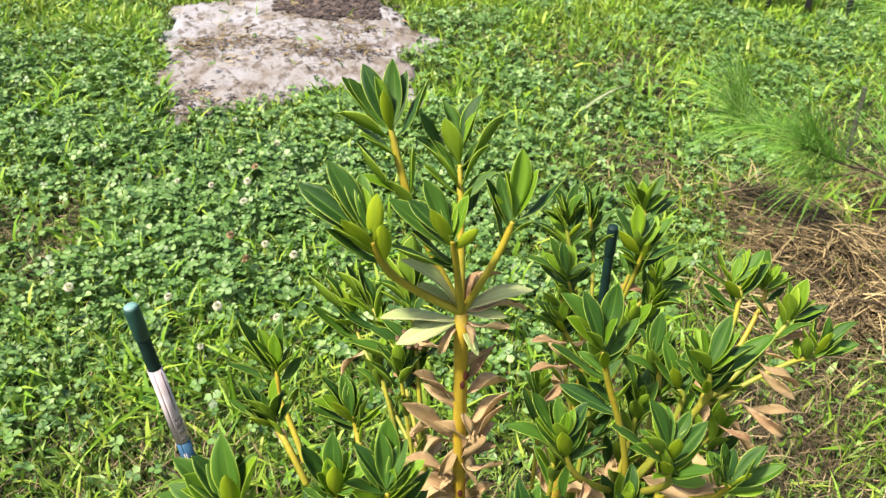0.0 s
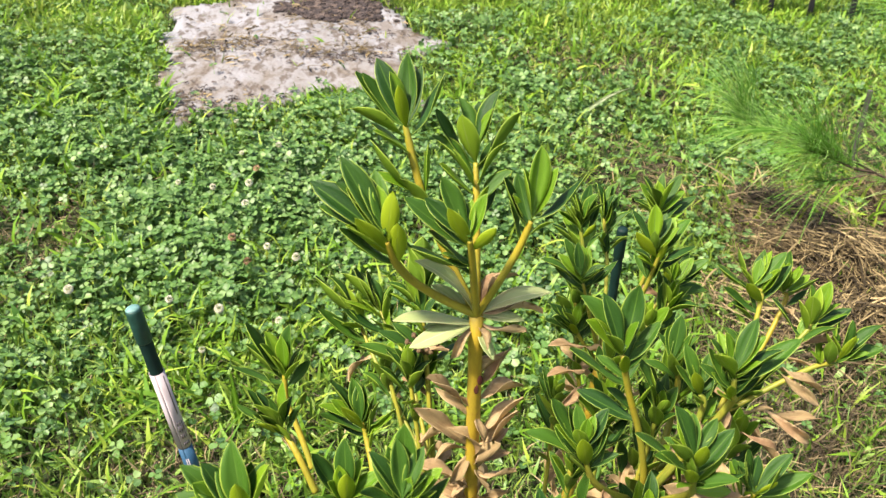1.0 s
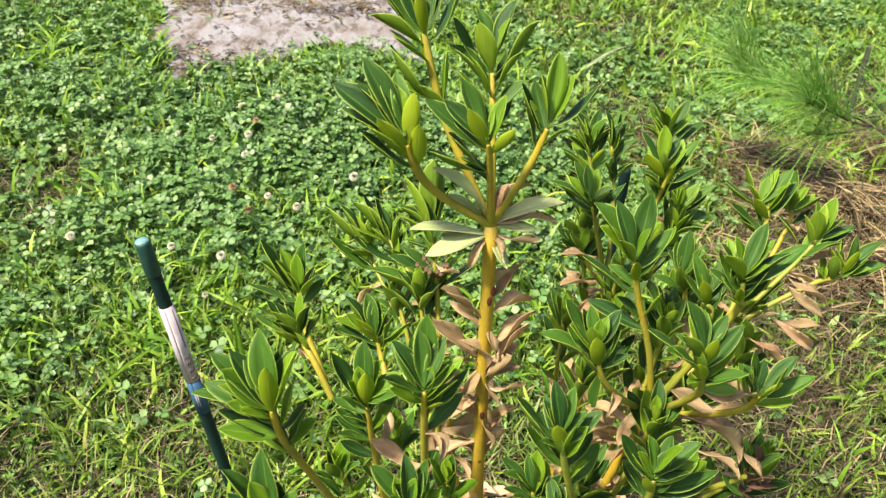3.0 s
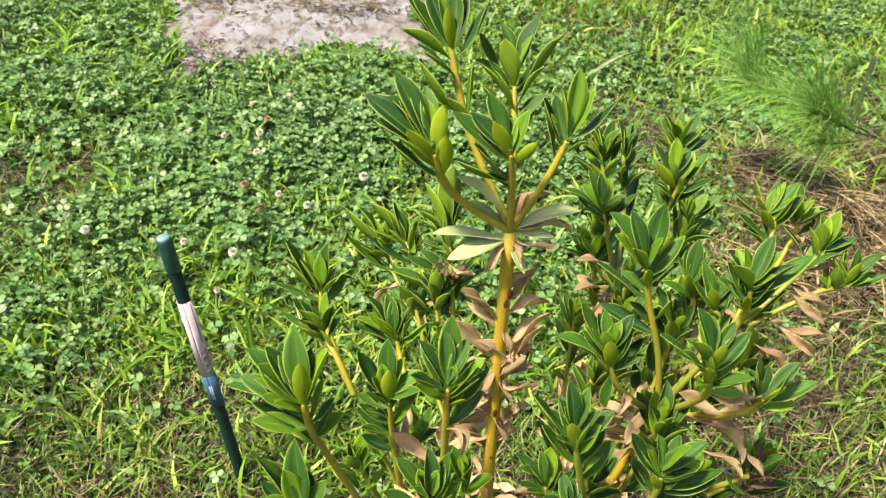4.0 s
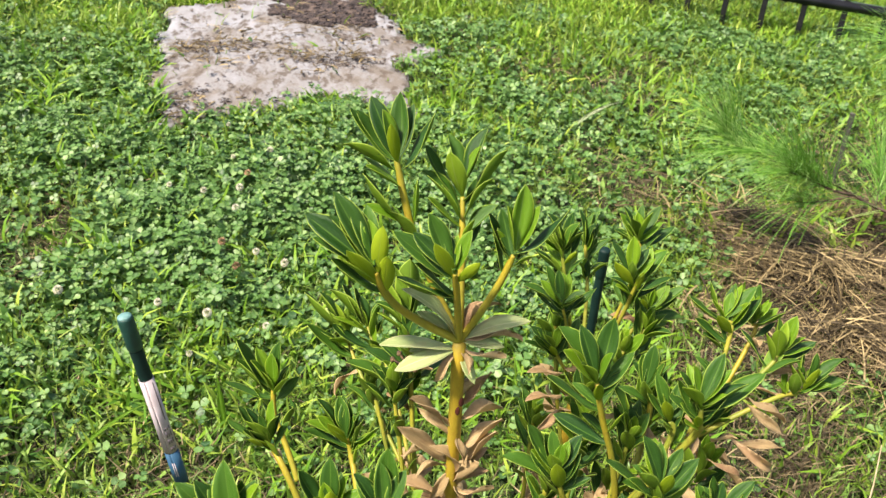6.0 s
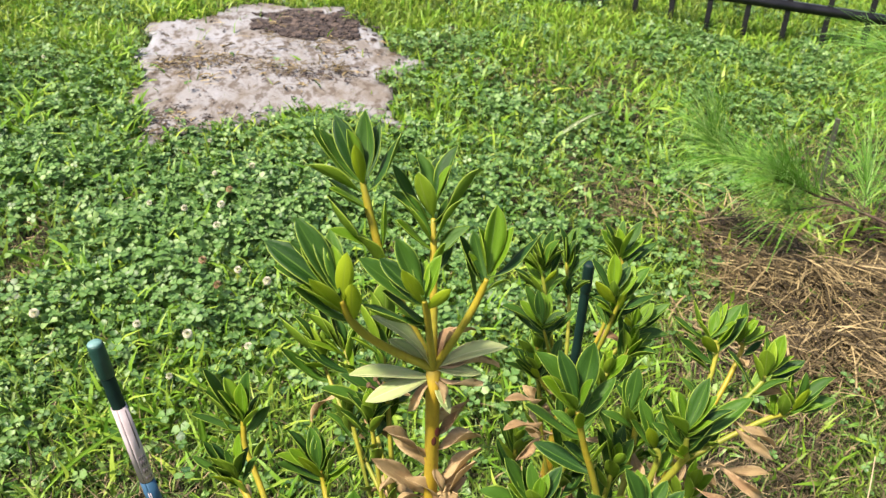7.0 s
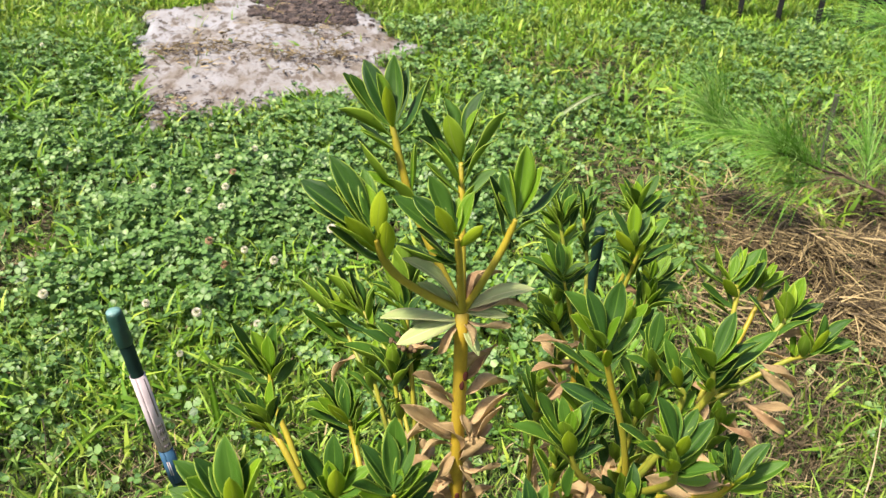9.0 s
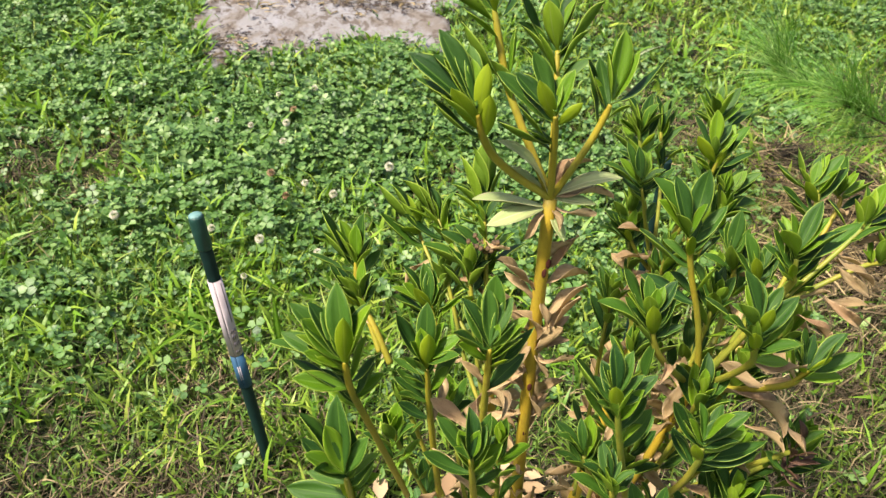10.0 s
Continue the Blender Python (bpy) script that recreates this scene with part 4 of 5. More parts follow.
def shoot(start, tip, size=0.036, n=15, r0=0.0038, r1=0.0027, bow=0.35, mat=None, extra=10, dry=0, up=0.80, open_=0.92, tier=1.0):
    """A stem that leaves start, bends upwards and ends in a rosette at tip."""
    a, b = Vector(start), Vector(tip)
    flat = Vector((b.x - a.x, b.y - a.y, 0))
    mid1 = a.lerp(b, 0.35) + flat * bow * 0.35 - Vector((0, 0, flat.length * bow * 0.25))
    mid2 = a.lerp(b, 0.70) + flat * bow * 0.25
    r0, r1 = r0 * 0.64, r1 * 0.66
    bm, path, rad = tube([a, mid1, mid2, b], [r0, r0 * 0.95, r0 * 0.4 + r1 * 0.6, r1], 8, 0.10)
    stem = part("stem", bm, mat or STEM_TOP, shrub)
    axis = ((path[-1] - path[-4]).normalized() * (1 - up) + Vector((0, 0, up))).normalized()
    rosette(stem, b, axis, size, n, r_.uniform(0, 6.28), open_, tier)
    for i in range(extra):
        k = int(len(path) * r_.uniform(0.34, 0.96))
        tan = (path[min(k + 1, len(path) - 1)] - path[k - 1]).normalized()
        tan = (tan * 0.45 + Vector((0, 0, 0.55))).normalized()
        leaf("mature", stem, path[k], tan, r_.uniform(0, 6.28), math.radians(r_.uniform(24, 50)), size * r_.uniform(0.9, 1.25))
    for i in range(dry + 1 if dry else 0):
        k = int(len(path) * r_.uniform(0.1, 0.6))
        tan = (path[min(k + 1, len(path) - 1)] - path[k - 1]).normalized()
        leaf("dry", stem, path[k], tan, r_.uniform(0, 6.28), math.radians(r_.uniform(45, 120)), size * r_.uniform(0.95, 1.4), r_.uniform(-0.6, 0.6))
    return stem


OPEN_SIDE = Vector((-0.12, -0.62, 0.78)).normalized()
KIND = {"m": "mature", "y": "young", "s": "spoon", "p": "pale", "d": "dry"}


def grow(stem, path, leaves):
    """Leaves on a stem: kind, how far along it, compass way and rise in degrees, length in millimetres."""
    for kind, f, way, rise, mm in leaves:
        k = f * (len(path) - 1)
        i = min(int(k), len(path) - 2)
        p = path[i].lerp(path[i + 1], k - i)
        tan = (path[i + 1] - path[i]).normalized()
        axis = (tan * 0.3 + Vector((0, 0, 0.7))).normalized()
        w, e = radians(way), radians(rise)
        d = Vector((math.cos(w) * math.cos(e), math.sin(w) * math.cos(e), math.sin(e)))
        turned = 0.12 * max(0.0, 1 - max(0.0, -d.y) / 0.30) if kind != "s" else 0.0       # faces turn to the open, sunny side
        axis = axis.lerp(OPEN_SIDE, turned) if kind != "s" else axis.lerp(Vector((0, 1, 0.1)), 0.7)      # spoon leaves cup inwards
        n = (axis - d * axis.dot(d)).normalized()
        turn = Matrix((d.cross(n), d, n)).transposed().to_4x4()
        loose = 0.6 if kind == "d" else 0.36
        ob = new("dry_leaf" if kind == "d" else "leaf", r_.choice(LEAVES[KIND[kind]]))
        hang(ob, stem, Matrix.Translation(p) @ turn @ Matrix.Rotation(r_.uniform(-loose, loose), 4, "Y") @ Matrix.Scale(mm / 1000, 4))


def twig(points, thick, leaves, mat=None, dry=0, low=0):
    """A stem through the points, with its own leaves; dry: withered ones low on it; low: small green ones along it."""
    bm, path, _ = tube(points, [thick] * len(points), 3)
    bm.free()
    last = sorted(f for _, f, *_ in leaves)[len(leaves) // 2]            # the bare tip is lost among the leaf bases
    keep = path[:max(4, round(last * (len(path) - 1)) + 1)]
    run = keep[:-1:4] + [keep[-1]]
    bm, _, _ = tube(run, [thick * (1 - 0.2 * i / (len(run) - 1)) if i < len(run) - 1 else thick * 0.55 for i in range(len(run))], 8, 0.10)
    stem = part("stem", bm, mat or STEM_TOP, shrub)
    grow(stem, path, leaves)
    grow(stem, path, [("d", r_.uniform(0.02, 0.6), r_.uniform(0, 360), r_.uniform(-50, 40), r_.uniform(24, 38)) for _ in range(dry)])
    # a second whorl of smaller leaves just under the first
    under = [q for q in leaves if q[0] == "m"]
    for _ in range(len(under) // 2):
        kind, f, way, rise, mm = r_.choice(under)
        grow(stem, path, [(r_.choice("mmy"), max(0.3, f - r_.uniform(0.04, 0.26)), way + r_.uniform(-60, 60), min(80, rise + r_.uniform(-18, 16)), mm * r_.uniform(0.65, 0.92))])
    grow(stem, path, [("m" if i % 4 else "y", r_.uniform(0.45, 0.97), r_.uniform(-50, 230), r_.uniform(35, 75), r_.uniform(19, 32)) for i in range(low)])
    return stem


# main stem, straight, with five branches from one node
NODE = Vector((0.0, 0.0, 0.520))
bm, path, rad = tube([(0.012, 0.030, -0.12), (0.008, 0.022, 0.10), (0.003, 0.012, 0.32), tuple(NODE)], [0.0070, 0.0060, 0.0050, 0.0045], 12, 0.08)
trunk = part("main_stem", bm, STEM, shrub)
twig([(0, 0, 0.52), (-0.021, 0.012, 0.564), (-0.032, 0.022, 0.591), (-0.041, 0.031, 0.63)], 0.0027, [
      ("m", 0.92, 180, 30, 37), ("m", 1, 167, 47, 40), ("m", 1, 159, 48, 37), ("m", 1, 137, 59, 40), ("y", 1, 143, 71, 31), ("s", 0.97, -118, 73, 30),
      ("m", 0.99, 84, 67, 41), ("m", 0.98, 63, 55, 37), ("m", 0.92, 23, 57, 41), ("m", 0.66, 176, 51, 45), ("y", 0.64, 20, 85, 34)])
twig([(0, 0, 0.52), (-0, 0.012, 0.556), (0, 0.024, 0.587), (-0, 0.037, 0.611)], 0.0026, [
      ("m", 0.88, 168, 54, 40), ("m", 0.97, 123, 60, 34), ("m", 0.98, 81, 56, 31), ("m", 1, 38, 62, 39), ("y", 1, 22, 67, 27), ("y", 0.89, -143, 70, 35),
      ("m", 0.85, 11, 52, 42), ("m", 0.72, 7, 60, 33), ("m", 0.74, 162, 47, 39), ("y", 0.72, -155, 61, 33), ("y", 0.68, -167, 46, 33), ("y", 0.54, -35, 73, 24)])
twig([(0, 0, 0.52), (-0.032, -0.008, 0.545), (-0.048, -0.02, 0.571), (-0.055, -0.028, 0.6)], 0.0028, [
      ("m", 0.84, 165, 37, 50), ("m", 0.79, 172, 33, 42), ("m", 0.66, -178, 38, 37), ("m", 0.88, 153, 59, 47), ("m", 0.87, 160, 47, 38), ("y", 0.85, 171, 56, 35),
      ("m", 0.89, 133, 59, 35), ("m", 0.89, 106, 62, 34), ("y", 0.9, 133, 56, 24), ("y", 0.89, 109, 71, 26), ("s", 0.81, -28, 83, 33), ("s", 0.71, -152, 55, 37),
      ("s", 0.64, -86, 71, 34)])
twig([(0, 0, 0.52), (-0.004, -0.014, 0.553), (-0.007, -0.024, 0.578), (-0.01, -0.032, 0.596)], 0.0024, [
      ("m", 0.9, 151, 62, 35), ("m", 0.89, 113, 54, 22), ("m", 0.77, 173, 38, 44), ("m", 0.86, 159, 39, 32), ("s", 0.75, -149, 62, 32), ("y", 0.83, 20, 71, 28),
      ("y", 0.89, 79, 60, 20), ("s", 0.71, -33, 51, 23), ("m", 0.41, -166, 37, 21), ("m", 0.75, 174, 40, 25)])
twig([(0, 0, 0.52), (0.017, -0.002, 0.554), (0.026, -0.003, 0.578), (0.029, -0.004, 0.59)], 0.0025, [
      ("y", 1, 70, 74, 39), ("y", 0.93, 163, 77, 30), ("y", 0.91, 17, 65, 32), ("m", 0.85, 11, 41, 42), ("m", 0.79, 169, 61, 32), ("m", 0.79, 121, 62, 30),
      ("m", 0.56, 130, 66, 26), ("m", 0.59, -10, 38, 21), ("y", 0.96, 62, 58, 24)])
grow(trunk, [Vector((0, 0.004, 0.500)), NODE], [
      ("p", 1, -177, 48, 55), ("p", 0.62, -171, 11, 52), ("p", 0.63, -161, -8, 44), ("d", 0.75, -64, -43, 19), ("p", 1, 0, 19, 47), ("d", 1, 18, 42, 35),
      ("p", 1, -8, -4, 29), ("d", 0.78, -9, -8, 31), ("p", 0.97, 169, 35, 34), ("d", 0.54, -153, -47, 26), ("p", 0.55, -52, -46, 24), ("p", 0.65, -175, 0, 32),
      ("d", 1, -4, 6, 40)])
# withered leaves along the main stem
grow(trunk, [Vector((0.006, 0.018, 0.2)), Vector((0, 0, 0.50))], [
      ("d", 0.85, 0, 59, 35), ("d", 0.73, 0, 43, 44), ("d", 0.68, -8, 52, 46), ("d", 0.83, 7, 14, 34), ("d", 0.82, -172, 43, 42), ("d", 0.69, -174, 45, 55),
      ("d", 0.64, 0, 13, 27), ("d", 0.6, -7, 9, 31), ("d", 0.78, 169, 41, 34), ("d", 0.67, -167, -1, 27), ("d", 0.8, -48, -66, 27), ("d", 0.64, -161, 64, 41),
      ("d", 0.55, -177, 33, 46), ("d", 0.48, -171, 48, 46), ("d", 0.58, -171, -36, 40), ("d", 0.48, 4, 20, 30), ("d", 0.51, -31, -68, 31), ("d", 0.64, 11, 44, 35),
      ("d", 0.67, -159, -55, 30), ("d", 0.38, 8, 32, 26), ("d", 0.38, 180, 34, 35), ("d", 0.41, -174, -25, 44), ("d", 0.63, -34, -55, 25), ("d", 0.74, 170, -21, 38),
      ("d", 0.87, 21, 44, 35)])
for i in range(14):
    z = 0.10 + 0.30 * ((i + r_.random()) / 14)
    k = min(range(len(path)), key=lambda q: abs(path[q].z - z))
    leaf("dry", trunk, path[k] + Vector((0, 0, z - path[k].z)), Vector((0, 0, 1)), i * 2.4 + r_.uniform(-0.7, 0.7), math.radians(r_.uniform(12, 70)), r_.uniform(0.024, 0.048), r_.uniform(-1.6, 1.6))
for z, phi in ((0.470, 4.9), (0.462, 4.4), (0.395, 5.2), (0.352, 4.7), (0.300, 5.0), (0.258, 4.6)):
    bm = bmesh.new()
    bmesh.ops.create_uvsphere(bm, u_segments=8, v_segments=6, radius=1)
    bmesh.ops.scale(bm, vec=(0.0019, 0.0006, 0.0040), verts=bm.verts)
    r = 0.0047
    part("leaf_scar", bm, SCAR, trunk, "dark red-brown leaf scar", pose(0.003 + r * math.cos(phi), 0.012 - (z - 0.32) * 0.06 + r * math.sin(phi), z, 0, 0, math.degrees(phi) + 90))

# side stems from the foot: towards the marked stake
FOOT = Vector((0.0, 0.01, 0.06))
FORK_L = Vector((-0.045, -0.02, 0.24))
twig([(-0.112, 0.03, 0.365), (-0.121, 0.045, 0.387), (-0.13, 0.058, 0.406), (-0.13, 0.064, 0.429)], 0.0024, [
      ("m", 0.96, 162, 57, 47), ("m", 0.88, 171, 50, 39), ("y", 0.98, 139, 60, 33), ("y", 0.92, -168, 66, 35), ("m", 0.98, 56, 74, 38), ("y", 0.98, 87, 82, 29),
      ("m", 0.93, 29, 53, 24), ("m", 0.84, -178, 26, 38), ("y", 0.9, -146, 73, 25)], STEM_TOP, low=6)
twig([(-0.102, -0.03, 0.406), (-0.112, -0.02, 0.428), (-0.12, -0.01, 0.437), (-0.124, -0.007, 0.443)], 0.0024, [
      ("m", 1, 154, 46, 30), ("m", 1, 145, 48, 26), ("y", 0.9, 77, 68, 30), ("m", 1, 165, 23, 30), ("s", 0.72, -156, 42, 23), ("y", 0.82, 82, 84, 20),
      ("m", 0.71, 32, 54, 22), ("m", 0.66, 17, 58, 13), ("y", 0.85, -151, 77, 18)], STEM_TOP, dry=1, low=9)
twig([(-0.089, -0.05, 0.296), (-0.111, -0.095, 0.41), (-0.121, -0.115, 0.461), (-0.123, -0.122, 0.488)], 0.0024, [
      ("m", 1, 164, 48, 43), ("m", 1, 156, 59, 38), ("y", 1, 180, 53, 35), ("s", 0.92, -85, 78, 40), ("m", 1, 106, 71, 44), ("m", 0.96, 38, 66, 37), ("y", 1, 8, 68, 39),
      ("m", 0.83, 174, 25, 44), ("m", 0.92, 165, 23, 38), ("y", 0.92, -169, 32, 25), ("m", 0.67, -178, 37, 37), ("y", 1, 141, 62, 20), ("m", 1, 70, 66, 31),
      ("m", 1, 140, 61, 32), ("m", 0.63, 166, 33, 25)], STEM_TOP, low=9)
twig([(-0.065, -0.01, 0.392), (-0.069, 0.012, 0.399), (-0.074, 0.022, 0.419)], 0.0024, [
      ("m", 0.97, 156, 51, 35), ("m", 0.98, 119, 68, 31), ("m", 0.96, 96, 69, 28), ("y", 0.89, -180, 32, 34), ("m", 0.77, 180, 30, 34), ("s", 0.8, -153, 61, 32),
      ("m", 0.84, 41, 65, 26), ("m", 0.74, 11, 76, 22), ("y", 0.92, 174, 43, 28)], STEM_TOP, dry=1, low=10)
twig([(-0.065, -0.04, 0.284), (-0.074, -0.058, 0.378), (-0.077, -0.066, 0.421), (-0.079, -0.07, 0.445)], 0.0024, [
      ("m", 0.92, 159, 58, 37), ("m", 1, 88, 74, 37), ("s", 0.84, -87, 78, 34), ("y", 0.92, 30, 66, 30), ("y", 0.92, 132, 77, 25), ("m", 0.77, 169, 22, 23),
      ("m", 0.6, 177, 39, 26), ("m", 0.51, 13, 61, 46), ("y", 0.59, -14, 62, 26), ("y", 0.84, -163, 66, 26), ("m", 0.36, -177, 37, 27), ("m", 0.85, 52, 53, 19)], STEM_TOP, dry=2, low=10)
twig([(-0.045, -0.1, 0.416), (-0.046, -0.112, 0.459), (-0.047, -0.12, 0.499)], 0.0024, [
      ("m", 1, 82, 71, 38), ("m", 0.98, 125, 67, 28), ("m", 0.89, 148, 59, 33), ("m", 1, 42, 58, 28), ("m", 0.83, 174, 65, 23), ("y", 0.86, 14, 78, 20),
      ("y", 0.83, -11, 58, 29), ("m", 0.73, 0, 51, 36), ("s", 0.73, -42, 46, 17), ("m", 1, 103, 71, 31)], STEM_TOP, dry=2, low=9)
twig([(-0.117, -0.12, 0.352), (-0.12, -0.145, 0.409), (-0.122, -0.16, 0.447)], 0.0024, [
      ("m", 0.86, 157, 36, 31), ("m", 0.87, 127, 58, 24), ("m", 1, 159, 55, 40), ("m", 1, 104, 73, 44), ("m", 0.87, 66, 58, 22), ("m", 0.74, 169, 11, 22),
      ("s", 0.44, -116, 73, 30), ("m", 0.51, 174, 5, 37), ("y", 0.79, 107, 86, 16), ("y", 0.79, 23, 66, 19), ("y", 0.58, 10, 36, 20), ("y", 1, 160, 73, 31)], STEM_TOP, low=10)
twig([(-0.045, -0.11, 0.339), (-0.051, -0.135, 0.397), (-0.056, -0.15, 0.445)], 0.0024, [
      ("m", 1, 154, 48, 30), ("m", 1, 99, 71, 30), ("m", 1, 40, 64, 29), ("y", 0.82, -13, 68, 23), ("y", 0.86, -163, 61, 22), ("y", 0.76, 11, 54, 27),
      ("m", 0.79, 178, 30, 31), ("y", 1, 38, 75, 19)], STEM_TOP, dry=2, low=10)
shoot(FORK_L + Vector((0.02, 0.0, -0.08)), (-0.010, -0.115, 0.345), 0.030, 12, 0.0034, bow=0.4, extra=8, dry=3)
bm, _, _ = tube([FOOT + Vector((0.0, 0.0, -0.16)), FOOT, FORK_L], [0.0065, 0.006, 0.0048], 10, 0.1)
part("stem", bm, STEM, shrub)
# behind the main stem
FORK_B = Vector((-0.020, 0.075, 0.30))
twig([(-0.02, 0.075, 0.3), (-0.073, 0.17, 0.363), (-0.081, 0.2, 0.378)], 0.0019, [
      ("m", 1, 170, 46, 56), ("m", 0.56, 174, 40, 52), ("m", 1, 158, 54, 46), ("y", 0.97, 166, 69, 34), ("m", 0.78, 174, 60, 37), ("m", 0.99, 78, 73, 35),
      ("m", 0.59, 178, 42, 36), ("y", 0.72, -148, 75, 28)], STEM_GREEN, dry=2, low=6)
twig([(-0.02, 0.075, 0.3), (-0.041, 0.15, 0.365), (-0.055, 0.18, 0.373), (-0.063, 0.197, 0.386)], 0.0019, [
      ("m", 1, 158, 60, 47), ("m", 1, 170, 48, 51), ("y", 0.98, 163, 72, 23), ("y", 0.8, -41, 84, 31), ("m", 0.67, 177, 34, 47), ("m", 1, 144, 70, 40),
      ("m", 0.88, 37, 64, 34), ("y", 0.82, -171, 53, 33)], STEM_GREEN, dry=2, low=8)
twig([(-0.02, 0.075, 0.3), (-0.027, 0.11, 0.419), (-0.029, 0.128, 0.435)], 0.0019, [
      ("m", 0.93, 167, 41, 36), ("y", 0.79, -175, 41, 33), ("m", 0.96, 146, 53, 27), ("m", 1, 78, 83, 63), ("m", 1, 142, 77, 59), ("m", 1, 33, 65, 39),
      ("m", 0.61, 175, 18, 23), ("m", 1, 137, 70, 43)], STEM_GREEN, dry=2, low=10)
twig([(-0.02, 0.075, 0.3), (-0.024, 0.105, 0.368), (-0.025, 0.12, 0.393)], 0.0019, [
      ("m", 0.77, 176, 23, 58), ("m", 0.88, 168, 34, 47), ("y", 0.8, 180, 46, 34), ("y", 1, 0, 64, 30), ("y", 1, 7, 46, 34), ("m", 1, 160, 44, 40),
      ("m", 0.86, 9, 28, 41)], STEM_GREEN, dry=2, low=10)
bm, _, _ = tube([FOOT + Vector((0, 0.02, -0.16)), FOOT + Vector((0, 0.03, 0.04)), FORK_B], [0.006, 0.0055, 0.0044], 10, 0.1)
part("stem", bm, STEM, shrub)
# the spreading half away from the stake
FORK_R = Vector((0.112, -0.030, 0.385))
bm, rpath, _ = tube([(0.035, 0.03, -0.12), (0.05, 0.015, 0.06), (0.085, -0.01, 0.24), tuple(FORK_R)], [0.0052, 0.0044, 0.0036, 0.0030], 10, 0.1)
limb_r = part("stem", bm, STEM, shrub)
twig([(0.112, -0.03, 0.385), (0.107, -0.03, 0.429), (0.091, -0.03, 0.48), (0.082, -0.031, 0.514)], 0.0024, [
      ("m", 0.99, 158, 51, 43), ("m", 1, 144, 66, 38), ("m", 1, 52, 72, 41), ("y", 0.95, -175, 48, 37), ("y", 0.95, -20, 77, 26), ("s", 0.79, -123, 64, 24),
      ("m", 0.87, 16, 52, 34), ("m", 0.81, 4, 56, 26), ("m", 0.73, 178, 37, 46), ("m", 0.76, 155, 32, 23)], STEM_TOP, low=4)
twig([(0.112, -0.03, 0.385), (0.138, 0.005, 0.44), (0.132, 0.011, 0.471)], 0.0024, [
      ("m", 1, 65, 74, 32), ("m", 0.97, 37, 59, 26), ("m", 0.86, 21, 52, 27), ("m", 0.88, 139, 56, 25), ("m", 0.71, 170, 30, 27), ("m", 1, 109, 67, 24),
      ("m", 0.62, -180, 37, 21), ("y", 0.8, -33, 77, 16)], STEM_GREEN, dry=2, low=13)
twig([(0.112, -0.03, 0.385), (0.14, -0.05, 0.479), (0.14, -0.058, 0.501), (0.137, -0.059, 0.519)], 0.0024, [
      ("m", 0.84, 152, 56, 30), ("y", 0.97, 128, 66, 25), ("m", 1, 42, 63, 33), ("y", 0.99, 12, 57, 27), ("m", 0.85, 10, 34, 44), ("y", 0.88, 175, 60, 21),
      ("y", 0.88, -22, 55, 19), ("s", 0.56, -131, 57, 22), ("m", 0.74, 161, 34, 25), ("m", 1, 64, 54, 23)], STEM_GREEN, dry=1, low=13)
twig([(0.112, -0.03, 0.385), (0.14, -0.028, 0.452), (0.134, -0.026, 0.481)], 0.0024, [
      ("s", 0.82, -150, 66, 25), ("m", 0.94, 134, 64, 31), ("m", 0.92, 50, 62, 25), ("m", 0.85, 162, 48, 25), ("m", 0.74, 23, 56, 19)], STEM_GREEN, low=11)
twig([(0.112, -0.03, 0.385), (0.114, -0.08, 0.446), (0.107, -0.1, 0.478), (0.102, -0.105, 0.503)], 0.0024, [
      ("m", 0.99, 151, 64, 33), ("m", 1, 38, 51, 23), ("y", 0.91, -176, 51, 25), ("s", 0.85, -92, 73, 24), ("m", 0.81, 168, 35, 40), ("m", 0.91, 154, 33, 21),
      ("m", 0.79, 13, 57, 33), ("m", 0.72, 8, -1, 30), ("s", 0.67, -130, 59, 25), ("m", 1, 91, 58, 23)], STEM_GREEN, dry=1, low=13)
twig([(0.112, -0.03, 0.385), (0.075, -0.065, 0.435), (0.059, -0.075, 0.461), (0.052, -0.077, 0.487)], 0.0024, [
      ("m", 0.95, 151, 53, 34), ("m", 1, 111, 65, 23), ("m", 0.93, 33, 53, 27), ("y", 0.94, 73, 80, 19), ("y", 0.85, -180, 53, 31), ("m", 0.82, 24, 64, 22),
      ("s", 0.77, -130, 70, 30), ("m", 0.79, 170, 29, 40), ("m", 0.74, 3, 29, 20), ("m", 0.71, 90, -86, 30)], STEM_GREEN, dry=1, low=10)
twig([(0.112, -0.03, 0.385), (0.143, -0.07, 0.422), (0.153, -0.08, 0.442), (0.154, -0.083, 0.452)], 0.0024, [
      ("m", 0.86, 114, 66, 27), ("m", 1, 21, 42, 30), ("m", 0.84, 144, 53, 19), ("s", 0.81, -44, 60, 20), ("m", 0.78, 7, 19, 37), ("s", 0.74, -142, 48, 17)], STEM_TOP, dry=2, low=8)
twig([(0.057, -0.09, 0.342), (0.037, -0.112, 0.414), (0.026, -0.12, 0.461)], 0.0024, [
      ("m", 1, 121, 74, 34), ("m", 1, 51, 67, 29), ("m", 0.91, 167, 48, 38), ("m", 0.93, 9, 55, 23), ("s", 0.83, -129, 68, 28), ("m", 0.65, 170, 50, 36),
      ("m", 0.86, 11, 45, 30), ("m", 1, 124, 58, 18), ("y", 0.79, -54, 76, 25)], STEM_GREEN, dry=1, low=13)
